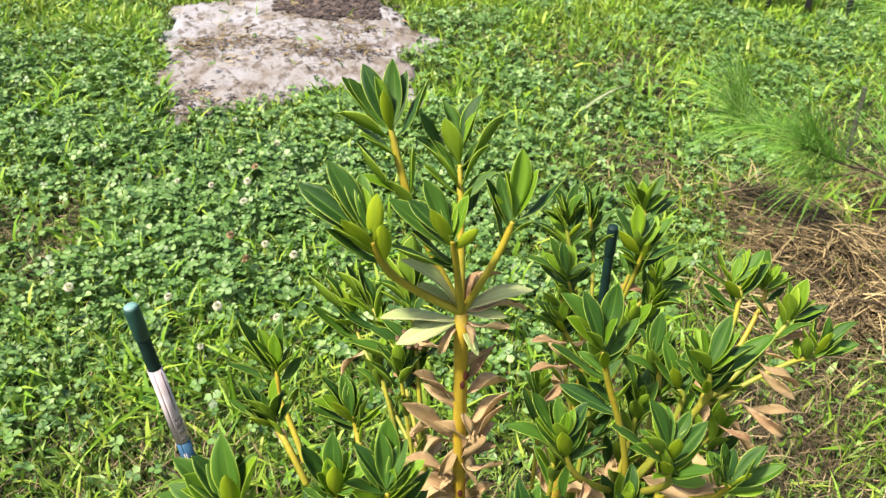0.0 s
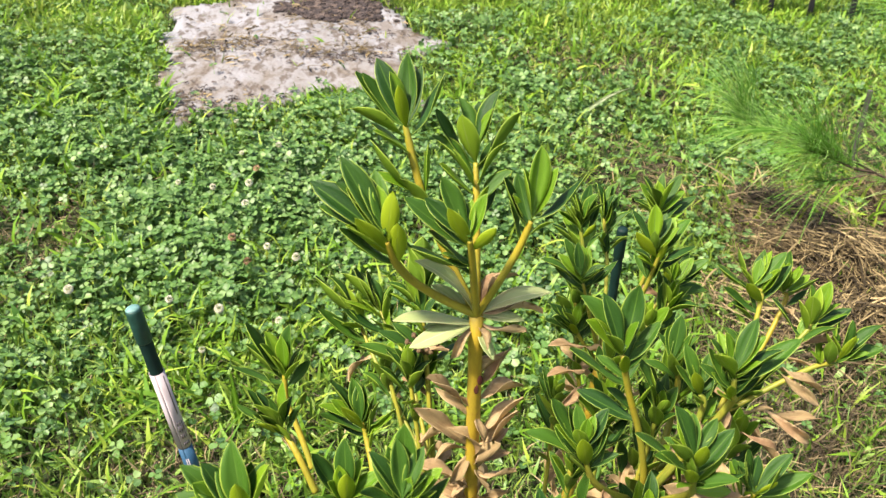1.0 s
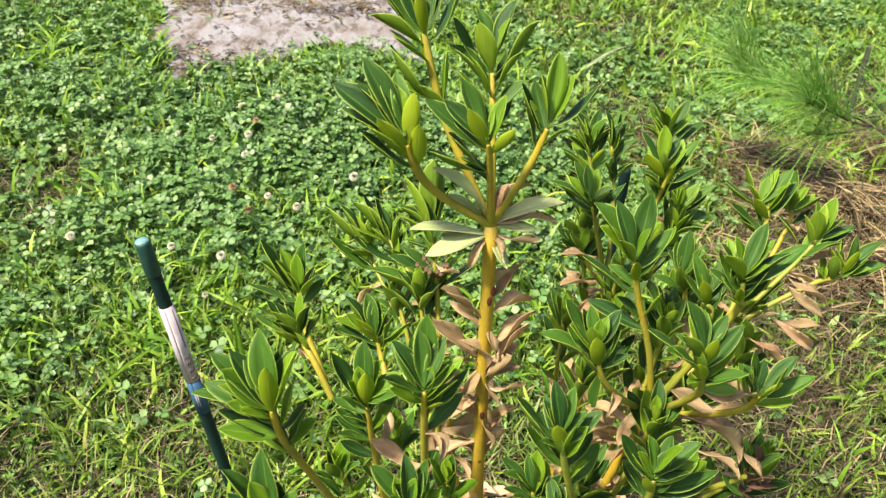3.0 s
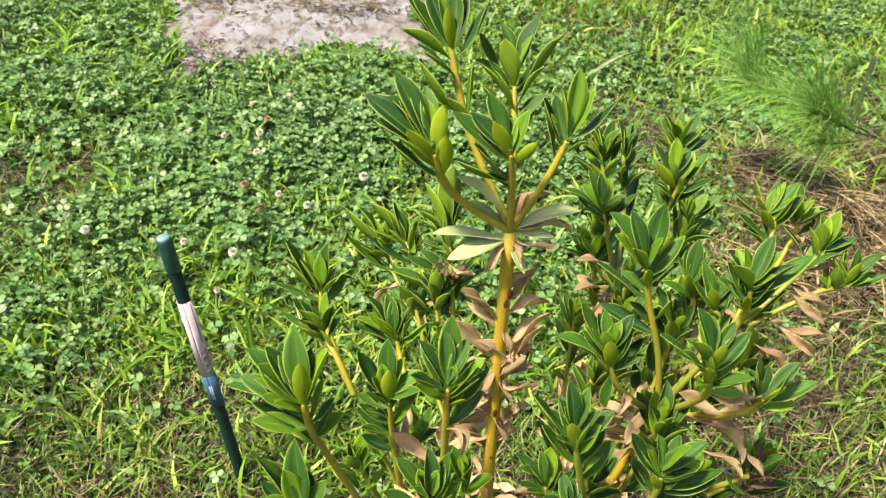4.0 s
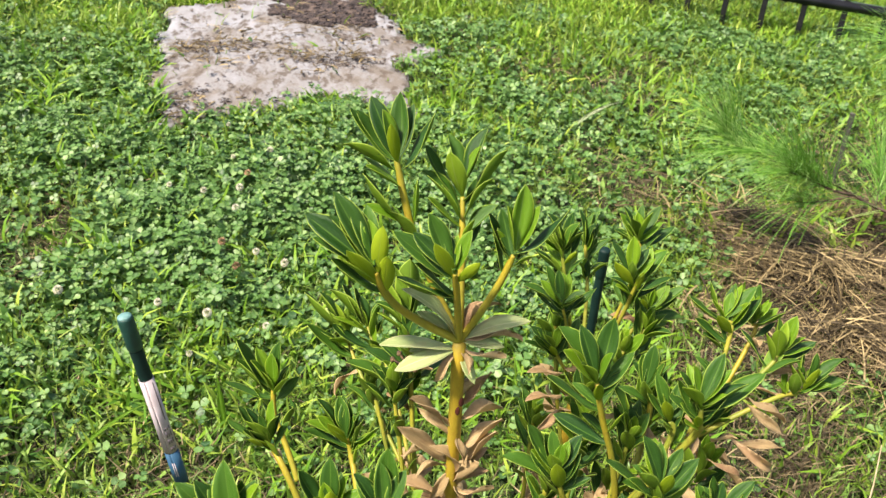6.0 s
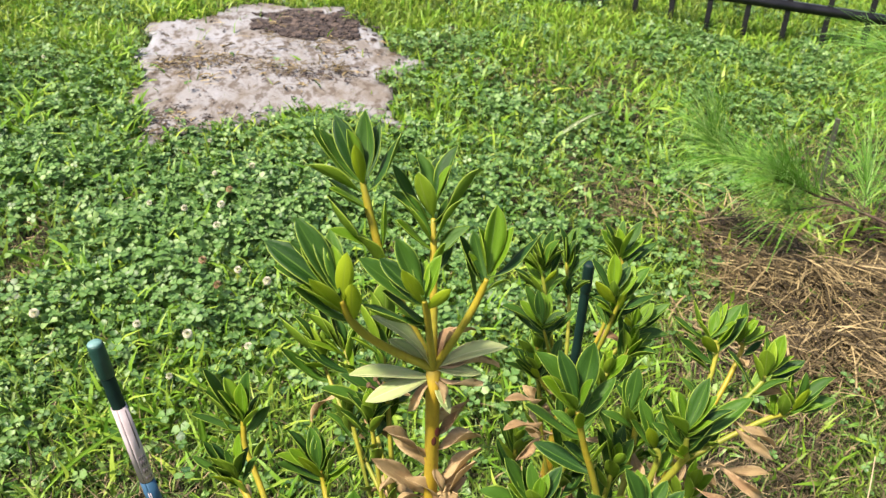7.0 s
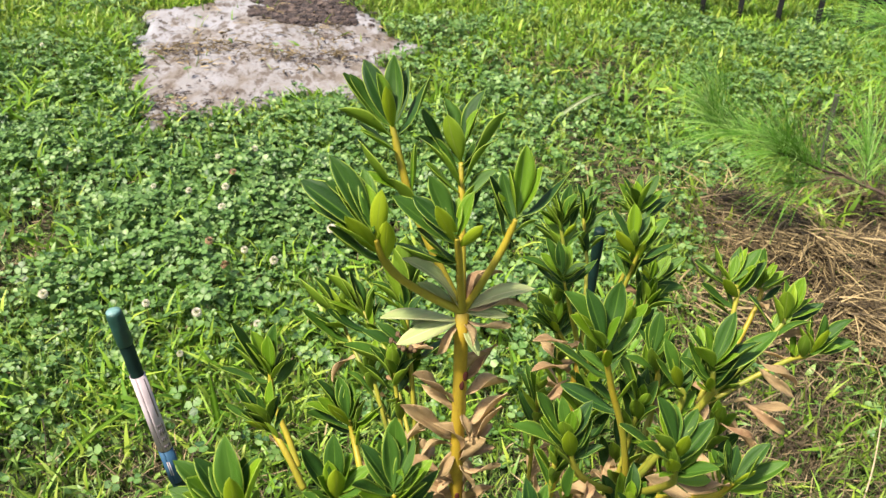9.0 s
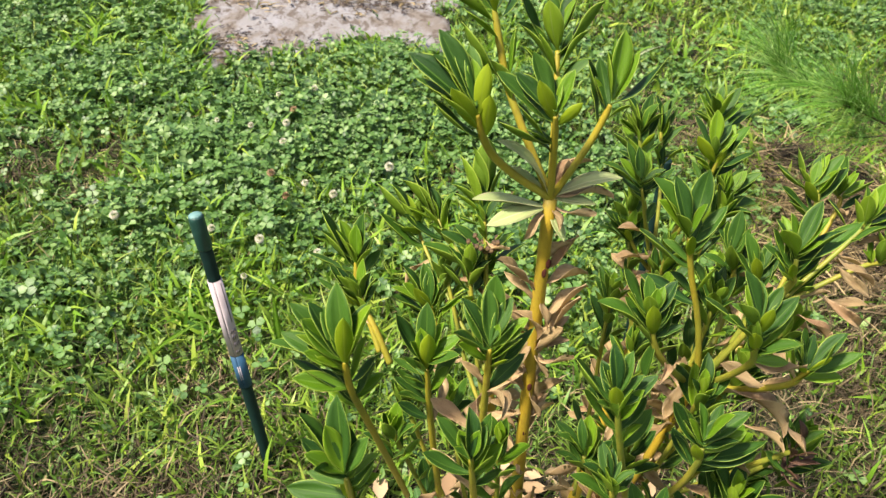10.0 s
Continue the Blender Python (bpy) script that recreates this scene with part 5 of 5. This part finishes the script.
twig([(0.091, -0.07, 0.318), (0.092, -0.1, 0.377), (0.087, -0.112, 0.421)], 0.0024, [
      ("m", 0.83, 156, 53, 37), ("m", 0.95, 121, 68, 25), ("m", 0.98, 43, 57, 24), ("m", 0.9, 16, 32, 34), ("s", 0.67, -137, 63, 26), ("y", 0.79, 0, 35, 29),
      ("y", 0.86, 18, 48, 15), ("m", 0.71, 3, 18, 42), ("y", 0.83, 166, 61, 25), ("m", 0.65, 2, 13, 37), ("m", 0.53, -3, 16, 20)], STEM_GREEN, dry=2, low=13)
twig([(0.059, -0.09, 0.313), (0.041, -0.115, 0.362), (0.031, -0.125, 0.397)], 0.0024, [
      ("m", 0.84, 151, 41, 25), ("m", 0.92, 111, 66, 21), ("m", 0.73, 29, 48, 22), ("y", 0.69, -143, 72, 27), ("m", 0.62, 172, 36, 35), ("m", 0.92, 55, 41, 16)], STEM_GREEN, dry=2, low=13)
twig([(0.05, -0.07, 0.318), (0.028, -0.095, 0.37), (0.017, -0.105, 0.404)], 0.0024, [
      ("m", 0.9, 156, 45, 28), ("m", 0.91, 108, 69, 23), ("y", 0.79, -30, 73, 13), ("y", 0.86, -170, 59, 22), ("m", 0.61, 169, 27, 24)], STEM_GREEN, dry=2, low=13)
shoot((0.085, -0.01, 0.24), (0.190, -0.050, 0.345), 0.034, 11, 0.0036, bow=0.4, extra=8, dry=4, mat=STEM_GREEN)
FORK_F = Vector((0.165, 0.000, 0.430))
bm, _, _ = tube([FORK_R, (0.14, -0.02, 0.41), FORK_F], [0.0028, 0.0026, 0.0024], 8, 0.1)
part("stem", bm, STEM_TOP, shrub)
twig([(0.165, 0, 0.43), (0.194, 0.03, 0.494), (0.189, 0.038, 0.511)], 0.0019, [
      ("m", 0.99, 151, 61, 30), ("y", 0.99, 38, 56, 26), ("m", 0.85, 172, 32, 34), ("s", 0.6, -156, 47, 29), ("y", 0.7, 0, 66, 23), ("y", 0.9, 67, 64, 20),
      ("m", 0.5, 171, 35, 33), ("m", 0.45, 177, 38, 26), ("y", 0.92, 170, 53, 19)], STEM_GREEN, dry=2, low=8)
twig([(0.165, 0, 0.43), (0.215, 0.04, 0.485), (0.214, 0.048, 0.501)], 0.0019, [
      ("m", 1, 60, 65, 27), ("y", 0.72, 11, 46, 22), ("y", 0.82, 23, 63, 22), ("y", 0.82, 0, 88, 15), ("y", 1, 107, 68, 22), ("y", 0.82, 180, 48, 22),
      ("m", 0.58, 15, 33, 19)], dry=1, low=4)
twig([(0.165, 0, 0.43), (0.212, 0.012, 0.48), (0.224, 0.019, 0.492)], 0.0019, [
      ("y", 0.76, -175, 64, 28), ("y", 1, 66, 83, 27), ("y", 1, 27, 74, 32), ("y", 0.96, -5, 24, 24), ("y", 0.99, 3, 43, 23), ("m", 0.74, 13, 21, 34),
      ("y", 0.55, -74, 43, 7)], STEM_GREEN, low=6)
twig([(0.165, 0, 0.43), (0.217, 0.004, 0.464), (0.238, 0.007, 0.468), (0.246, 0.008, 0.473)], 0.0019, [
      ("m", 0.77, 89, 69, 28), ("m", 1, 15, 37, 33), ("s", 0.79, -40, 75, 24), ("m", 0.81, 7, 10, 33), ("m", 0.72, 162, 68, 17), ("y", 0.74, -9, 25, 22),
      ("m", 0.93, 57, 69, 26), ("y", 0.56, 180, 44, 17)], STEM_GREEN, dry=2, low=6)
FORK_C = Vector((0.118, 0.115, 0.385))
bm, _, _ = tube([(0.04, 0.05, -0.12), (0.06, 0.06, 0.08), (0.10, 0.095, 0.26), tuple(FORK_C)], [0.0065, 0.006, 0.005, 0.0044], 10, 0.1)
part("stem", bm, STEM, shrub)
twig([(0.118, 0.115, 0.385), (0.1, 0.14, 0.477), (0.097, 0.148, 0.503)], 0.0018, [
      ("y", 0.83, 172, 75, 28), ("m", 1, 46, 71, 29), ("m", 0.94, 153, 61, 32), ("y", 0.77, -180, 37, 25), ("m", 0.54, 171, 38, 32), ("s", 0.62, -36, 58, 19),
      ("y", 0.83, 24, 76, 21), ("m", 0.65, 28, 60, 29), ("m", 0.47, 165, 32, 24), ("m", 0.44, 6, 14, 10)], STEM_GREEN, low=17)
twig([(0.118, 0.115, 0.385), (0.125, 0.15, 0.444), (0.125, 0.165, 0.469), (0.123, 0.175, 0.492)], 0.0018, [
      ("y", 0.92, 163, 82, 25), ("m", 1, 37, 59, 29), ("y", 0.85, 0, 79, 19), ("m", 0.77, 11, 42, 29), ("y", 0.92, 167, 61, 19), ("m", 1, 52, 67, 26),
      ("m", 1, 127, 68, 27)], STEM_GREEN, low=8)
twig([(0.118, 0.115, 0.385), (0.096, 0.105, 0.46), (0.088, 0.096, 0.485)], 0.0018, [
      ("m", 0.65, 170, 32, 39), ("m", 0.6, 170, 36, 28), ("m", 0.87, 87, 58, 19), ("y", 0.7, 180, 64, 21), ("m", 1, 144, 59, 30), ("m", 0.59, 11, 36, 26),
      ("y", 0.5, -159, 38, 17), ("y", 0.8, 41, 66, 19), ("m", 0.55, 5, 46, 16)], STEM_GREEN, low=13)
twig([(0.118, 0.115, 0.385), (0.155, 0.13, 0.483), (0.154, 0.141, 0.517)], 0.0018, [
      ("m", 0.98, 149, 59, 27), ("m", 0.94, 28, 52, 32), ("y", 0.86, 3, 47, 26), ("y", 1, 143, 74, 18), ("y", 0.82, -176, 54, 25), ("m", 0.77, 164, 34, 26),
      ("m", 1, 69, 66, 26), ("m", 0.81, 15, 25, 34)], low=17)
twig([(0.118, 0.115, 0.385), (0.142, 0.096, 0.481), (0.137, 0.091, 0.513)], 0.0018, [
      ("y", 1, 110, 80, 30), ("s", 0.72, -169, 50, 31), ("s", 0.62, -63, 76, 23), ("m", 0.99, 36, 47, 23), ("m", 0.74, 17, 48, 36), ("m", 0.56, 7, 35, 30),
      ("m", 0.58, 168, 38, 24), ("y", 0.7, -180, 78, 23), ("m", 1, 150, 51, 29), ("y", 0.81, 0, 55, 24)], STEM_GREEN, low=15)
twig([(0.118, 0.115, 0.385), (0.163, 0.128, 0.435), (0.173, 0.131, 0.452)], 0.0018, [
      ("s", 0.83, -150, 61, 21), ("m", 0.99, 13, 31, 36), ("m", 1, 35, 56, 28), ("m", 0.88, 9, 30, 28), ("y", 1, 54, 83, 19), ("m", 0.6, 6, 3, 38),
      ("y", 0.79, -15, 40, 15)], STEM_GREEN, dry=2, low=10)
twig([(0.118, 0.115, 0.385), (0.101, 0.118, 0.406), (0.092, 0.118, 0.427)], 0.0018, [
      ("m", 0.85, 164, 40, 28), ("m", 0.97, 135, 55, 25), ("y", 0.82, 22, 83, 23), ("s", 0.65, -146, 56, 19), ("m", 0.66, 172, 25, 31), ("m", 0.69, 27, 50, 21)], STEM_GREEN, dry=2, low=11)
shoot((0.06, 0.0, 0.16), (0.060, -0.135, 0.360), 0.034, 13, 0.0036, bow=0.4, dry=4, mat=STEM_GREEN)
shoot((0.06, 0.0, 0.16), (0.125, -0.100, 0.350), 0.034, 13, 0.0036, bow=0.4, dry=5)
shoot((0.08, 0.0, 0.24), (0.100, 0.030, 0.420), 0.033, 13, 0.0034, bow=0.3, dry=5, mat=STEM_GREEN)
shoot((0.08, 0.0, 0.24), (0.150, 0.040, 0.430), 0.033, 13, 0.0034, bow=0.3, dry=5, mat=STEM_GREEN)
# short crowded shoots inside the shrub
for base, tip in (((-0.02, 0.0, 0.16), (-0.100, -0.050, 0.362)), ((-0.02, 0.0, 0.16), (-0.060, -0.030, 0.372)), ((-0.01, -0.01, 0.16), (-0.030, -0.080, 0.380)), ((-0.02, 0.01, 0.15), (-0.092, 0.010, 0.335)),
                  ((0.06, 0.0, 0.20), (0.060, -0.035, 0.425)), ((0.08, -0.01, 0.22), (0.103, -0.062, 0.408)), ((0.08, 0.0, 0.24), (0.135, -0.045, 0.418)), ((0.06, 0.0, 0.18), (0.062, -0.065, 0.365)),
                  ((0.08, 0.0, 0.24), (0.152, -0.005, 0.395)), ((0.06, 0.03, 0.20), (0.070, 0.060, 0.400)), ((0.07, 0.0, 0.20), (0.118, -0.085, 0.385)),
                  ((0.10, -0.02, 0.32), (0.118, -0.015, 0.450)), ((0.11, -0.02, 0.36), (0.165, -0.030, 0.440)), ((0.10, 0.08, 0.28), (0.105, 0.055, 0.440)),
                  ((0.11, 0.10, 0.32), (0.135, 0.072, 0.455)), ((0.13, 0.0, 0.38), (0.188, 0.012, 0.455)), 
                  ((-0.02, 0.06, 0.26), (-0.058, 0.135, 0.372)), ((-0.02, 0.06, 0.26), (-0.040, 0.100, 0.400)), ((0.11, 0.10, 0.32), (0.160, 0.100, 0.455)), ((0.11, 0.10, 0.32), (0.095, 0.130, 0.440))):
    shoot(base, tip, 0.029, 10, 0.0030, bow=0.3, extra=6, dry=1, mat=STEM_GREEN)
# a dead shoot at the outer edge
bm, _, _ = tube([(0.115, -0.03, 0.27), (0.150, -0.055, 0.33), (0.174, -0.072, 0.368)], [0.0026, 0.0022, 0.0018], 8, 0.1)
dead = part("stem", bm, STEM_GREEN, shrub, "dead shoot with maroon leaves")
for i in range(12):
    leaf("maroon" if i % 3 else "mature", dead, Vector((0.172, -0.071, 0.368 - 0.0025 * i)), Vector((0.3, -0.2, 1)), i * 2.4, math.radians(20 + 5 * i), r_.uniform(0.018, 0.028), r_.uniform(-0.5, 0.5))
# withered leaves low on the crowded stems
for a, b, n in ((FOOT, FORK_L, 46), (FOOT, FORK_B, 30), (Vector((0.05, 0.015, 0.06)), Vector((0.085, -0.01, 0.30)), 34), (Vector((0.06, 0.06, 0.08)), FORK_C, 26)):
    for i in range(n):
        leaf("dry", trunk, a.lerp(b, r_.uniform(0.15, 1.0)), (b - a).normalized(), r_.uniform(0, 6.28), math.radians(r_.uniform(30, 125)), r_.uniform(0.026, 0.046), r_.uniform(-1.3, 1.3))
# long withered leaves drooping from the outer fork
for phi, th, s in ((5.9, 100, 0.062), (6.2, 118, 0.066), (0.3, 96, 0.058), (5.4, 112, 0.056), (5.0, 95, 0.05), (0.0, 128, 0.06), (4.6, 110, 0.05), (3.9, 95, 0.048)):
    leaf("dry", limb_r, FORK_F.lerp(FORK_R, r_.uniform(-0.1, 0.7)), Vector((0, 0, 1)), phi, math.radians(th), s * 0.55, r_.uniform(-0.8, 0.8))
# withered leaves that hang clear of the green ones on the spreading half
for base, tip, s in (((0.186, -0.022, 0.490), (0.222, -0.030, 0.470), 1.0), ((0.187, -0.024, 0.486), (0.222, -0.030, 0.458), 1.0), ((0.172, -0.045, 0.474), (0.212, -0.050, 0.472), 1.0),
                     ((0.168, -0.045, 0.479), (0.206, -0.055, 0.452), 1.0), ((0.152, -0.055, 0.470), (0.175, -0.072, 0.452), 1.1), ((0.147, -0.058, 0.438), (0.178, -0.070, 0.456), 1.1),
                     ((0.157, -0.045, 0.476), (0.166, -0.060, 0.492), 1.2), ((0.220, 0.018, 0.475), (0.246, 0.010, 0.484), 1.1),
                     ((0.066, -0.008, 0.499), (0.040, -0.020, 0.512), 1.2), ((0.068, -0.010, 0.482), (0.038, -0.022, 0.490), 1.1), ((0.070, -0.008, 0.470), (0.046, -0.026, 0.462), 1.0),
                     ((0.118, -0.060, 0.411), (0.166, -0.080, 0.384), 1.1), ((0.130, -0.070, 0.389), (0.164, -0.090, 0.380), 1.0), ((0.160, -0.070, 0.391), (0.178, -0.084, 0.370), 1.1),
                     ((0.138, -0.055, 0.409), (0.168, -0.070, 0.428), 1.1), ((0.100, -0.070, 0.380), (0.140, -0.105, 0.372), 1.0), ((0.060, -0.060, 0.400), (0.030, -0.090, 0.382), 1.0)):
    d = Vector(tip) - Vector(base)
    x = d.cross(Vector((0.15, -0.45, 1))).normalized()
    m = Matrix((x, d.normalized(), x.cross(d.normalized()))).transposed().to_4x4()
    hang(new("dry_leaf", r_.choice(LEAVES["dry"])), limb_r, Matrix.Translation(base) @ m @ Matrix.Rotation(r_.uniform(-0.9, 0.9), 4, "Y") @ Matrix.Diagonal((d.length * 0.66, d.length * 0.78 * s, d.length * 0.78 * s, 1)))
# withered leaves on the spreading half
for i in range(26):
    k = r_.randrange(int(len(rpath) * 0.45), len(rpath))
    leaf("dry", limb_r, rpath[k], Vector((0, 0, 1)), r_.uniform(0, 6.28), math.radians(r_.uniform(40, 115)), r_.uniform(0.030, 0.046), r_.uniform(-0.8, 0.8))


# ---- clover flowers ----
def build_flower(petals, note):
    flower = thing("clover_flower", 0, 0, 0, note, "flower", "clover flowers in the lawn")
    petal = (np.array([(-0.3, 0, 0), (0.3, 0, 0), (0.34, 0.12, 0.7), (0, 0.22, 1.0), (-0.34, 0.12, 0.7)]), [(0, 1, 2, 3, 4)], np.zeros((5, 2)))
    P, R = [], []
    for i in range(96):
        z = 1 - 1.75 * (i + 0.5) / 96
        a = i * 2.39996
        h = math.sqrt(max(0, 1 - z * z))
        d = Vector((h * math.cos(a), h * math.sin(a), z))
        x = d.cross(Vector((0.01, 0.02, 1))).normalized()
        y = d.cross(x)
        R.append(np.array([[*x], [*y], [*d]]).T * 0.0034)
        P.append(tuple(d * 0.0050))
    part("flower_head", scattered("flower_head", [(petal, np.array(P), np.array(R))], petals), None, flower)
    bm, _, _ = tube([(0, 0, 0), (0.002, 0.001, -0.03), (0.0, 0.0, -0.075)], [0.0008, 0.0008, 0.0009], 6)
    part("stalk", bm, STEM_GREEN, flower)
    return flower


flower = build_flower(PETAL, "round creamy white clover flower head on a thin stalk")
old_flower = build_flower(PETAL_OLD, "withered brown clover flower head on a thin stalk")
FLOWERS = [(-0.351, 1.051), (-0.356, 1.136), (-0.506, 1.149), (-0.429, 1.123), (-0.314, 1.315), (-0.433, 1.458), (-0.433, 0.740), (-0.349, 0.725),
           (-0.359, 0.626), (-0.247, 0.702), (-0.604, 0.762), (-0.394, 1.286), (-0.291, 0.908), (-0.235, 0.882), (-0.969, 1.922), (-0.132, 0.994)]
for i, (x, y) in enumerate(FLOWERS):
    s = 0.85 + 0.2 * math.sin(i * 2.1) + (0.35 if i == 15 else 0)
    m = pose(x, y, float(lift(x, y)) + 0.052, 12 * math.sin(i), 10 * math.cos(i * 1.7), 50 * i)
    if i == 0:
        flower.matrix_basis = m
    else:
        copy_thing(flower, m).scale = (s, s, s)
for i, (x, y) in enumerate([(-0.349, 1.205), (-0.359, 0.932), (-0.321, 0.861)]):
    m = pose(x, y, float(lift(x, y)) + 0.05, 14, 10 * i, 70 * i)
    if i == 0:
        old_flower.matrix_basis = m
    else:
        copy_thing(old_flower, m)


# ---- single blades that stand out ----
def long_blade(base, tip, arch, width, mat, name, label, category):
    a, b = Vector(base), Vector(tip)
    bm = bmesh.new()
    rows, side = [], (b - a).cross(Vector((0, 0, 1))).normalized()
    for i in range(11):
        s = i / 10
        p = a.lerp(b, s) + Vector((0, 0, arch * 4 * s * (1 - s)))
        w = width * 0.5 * (0.55 + 0.45 * math.sin(math.pi * min(1, s * 1.4))) * (1 - s ** 4 * 0.96)
        rows.append([bm.verts.new(p - side * w), bm.verts.new(p - Vector((0, 0, w * 0.35))), bm.verts.new(p + side * w)])
    for r0, r1 in zip(rows, rows[1:]):
        for k in range(2):
            bm.faces.new((r0[k], r0[k + 1], r1[k + 1], r1[k]))
    bmesh.ops.solidify(bm, geom=bm.faces[:], thickness=0.0004)
    me = bpy.data.meshes.new(name)
    bm.to_mesh(me)
    bm.free()
    me.shade_smooth()
    me.materials.append(mat)
    return tagged(new(name, me), label, category)


def on(x, y, h=0.0):
    return (x, y, float(lift(x, y)) + h)


PALE_BLADE = plain("pale_green_blade", (0.30, 0.40, 0.20), (0.42, 0.48, 0.28), 30, 0.5)
long_blade(on(0.44, 1.56, 0.02), on(0.64, 1.72, 0.045), 0.02, 0.016, PALE_BLADE, "grass_blade", "long pale green grass blade arching over the clover", "grass blade")
long_blade(on(0.45, 1.60), on(0.465, 1.66, 0.11), 0.0, 0.012, GRASS_BRIGHT, "grass_blade", "upright bright yellow-green grass blade in the clover", "grass blade")
long_blade(on(-0.50, 0.44, 0.01), on(-0.36, 0.53, 0.06), 0.02, 0.009, GRASS_BRIGHT, "grass_blade", "long bright green grass blade beside the marked stake", "grass blade")
long_blade(on(-0.285, 0.50, 0.0), on(-0.30, 0.55, 0.085), 0.01, 0.011, GRASS_BRIGHT, "grass_blade", "upright bright green grass blade behind the marked stake", "grass blade")
bm, _, _ = tube([on(0.635, 0.33, -0.01), on(0.655, 0.36, 0.06), on(0.665, 0.39, 0.125)], [0.0013, 0.0011, 0.0007], 6)
me = bpy.data.meshes.new("dry_stalk")
bm.to_mesh(me)
bm.free()
me.materials.append(WOOD_STRAW)
tagged(new("dry_stalk", me), "thin pale dry grass stalk standing in the lawn", "dry stalk")


# ---- fallen leaves under the shrub ----
def leaf_litter():
    x, y = rng.normal(0.05, 0.14, 760), rng.normal(0.02, 0.12, 760)
    near = np.hypot((x - 0.06) / 0.30, (y - 0.02) / 0.26) < 1
    x, y = x[near], y[near]
    n = len(x)
    P = np.stack([x, y, lift(x, y) + rng.uniform(0.008, 0.055, n)], 1)
    curl = (np.array([(0, 0, 0), (0.2, 0.35, 0.10), (0.19, 0.65, 0.12), (0, 1, 0.1), (-0.19, 0.65, 0.12), (-0.2, 0.35, 0.10), (0, 0.5, 0.0)]),
            [(0, 1, 6), (1, 2, 6), (2, 3, 6), (3, 4, 6), (4, 5, 6), (5, 0, 6)], np.array([(0.5, 0), (1, 0.3), (1, 0.6), (0.5, 1), (0, 0.6), (0, 0.3), (0.5, 0.5)]))
    tagged(new("fallen_leaves", scattered("fallen_leaves", [(curl, P, turns(n, rng.uniform(0.035, 0.055, n), None, 0.5))], LITTER)),
           "withered tan leaves fallen under the shrub", "leaf litter", kind="stuff")


leaf_litter()


# ---- withered flower cluster between the back shoots ----
WITHERED = plain("withered_bud", (0.035, 0.022, 0.012), (0.22, 0.15, 0.07), 260, 0.8)


def build_cluster():
    c = Vector((-0.026, 0.108, 0.405))
    bm, _, _ = tube([FORK_B, FORK_B.lerp(c, 0.5) + Vector((0, 0.006, 0)), c], [0.0026, 0.0022, 0.0020], 8)
    stalk = part("stem", bm, STEM_GREEN, shrub)
    for i in range(11):
        a = i * 2.4
        d = Vector((math.cos(a), math.sin(a), 0.55 + 0.5 * (i % 3))).normalized()
        e = c + d * (0.012 + 0.006 * (i % 2))
        bm, _, _ = tube([c, c.lerp(e, 0.6) + Vector((0, 0, 0.001)), e], [0.0012, 0.0010, 0.0011], 6)
        part("flower_stub", bm, WITHERED, stalk)
        bm = bmesh.new()
        bmesh.ops.create_icosphere(bm, subdivisions=1, radius=0.0024)
        bmesh.ops.scale(bm, vec=(1, 1, 1.3), verts=bm.verts)
        part("bud_tip", bm, WITHERED, stalk, m=Matrix.Translation(e))


build_cluster()
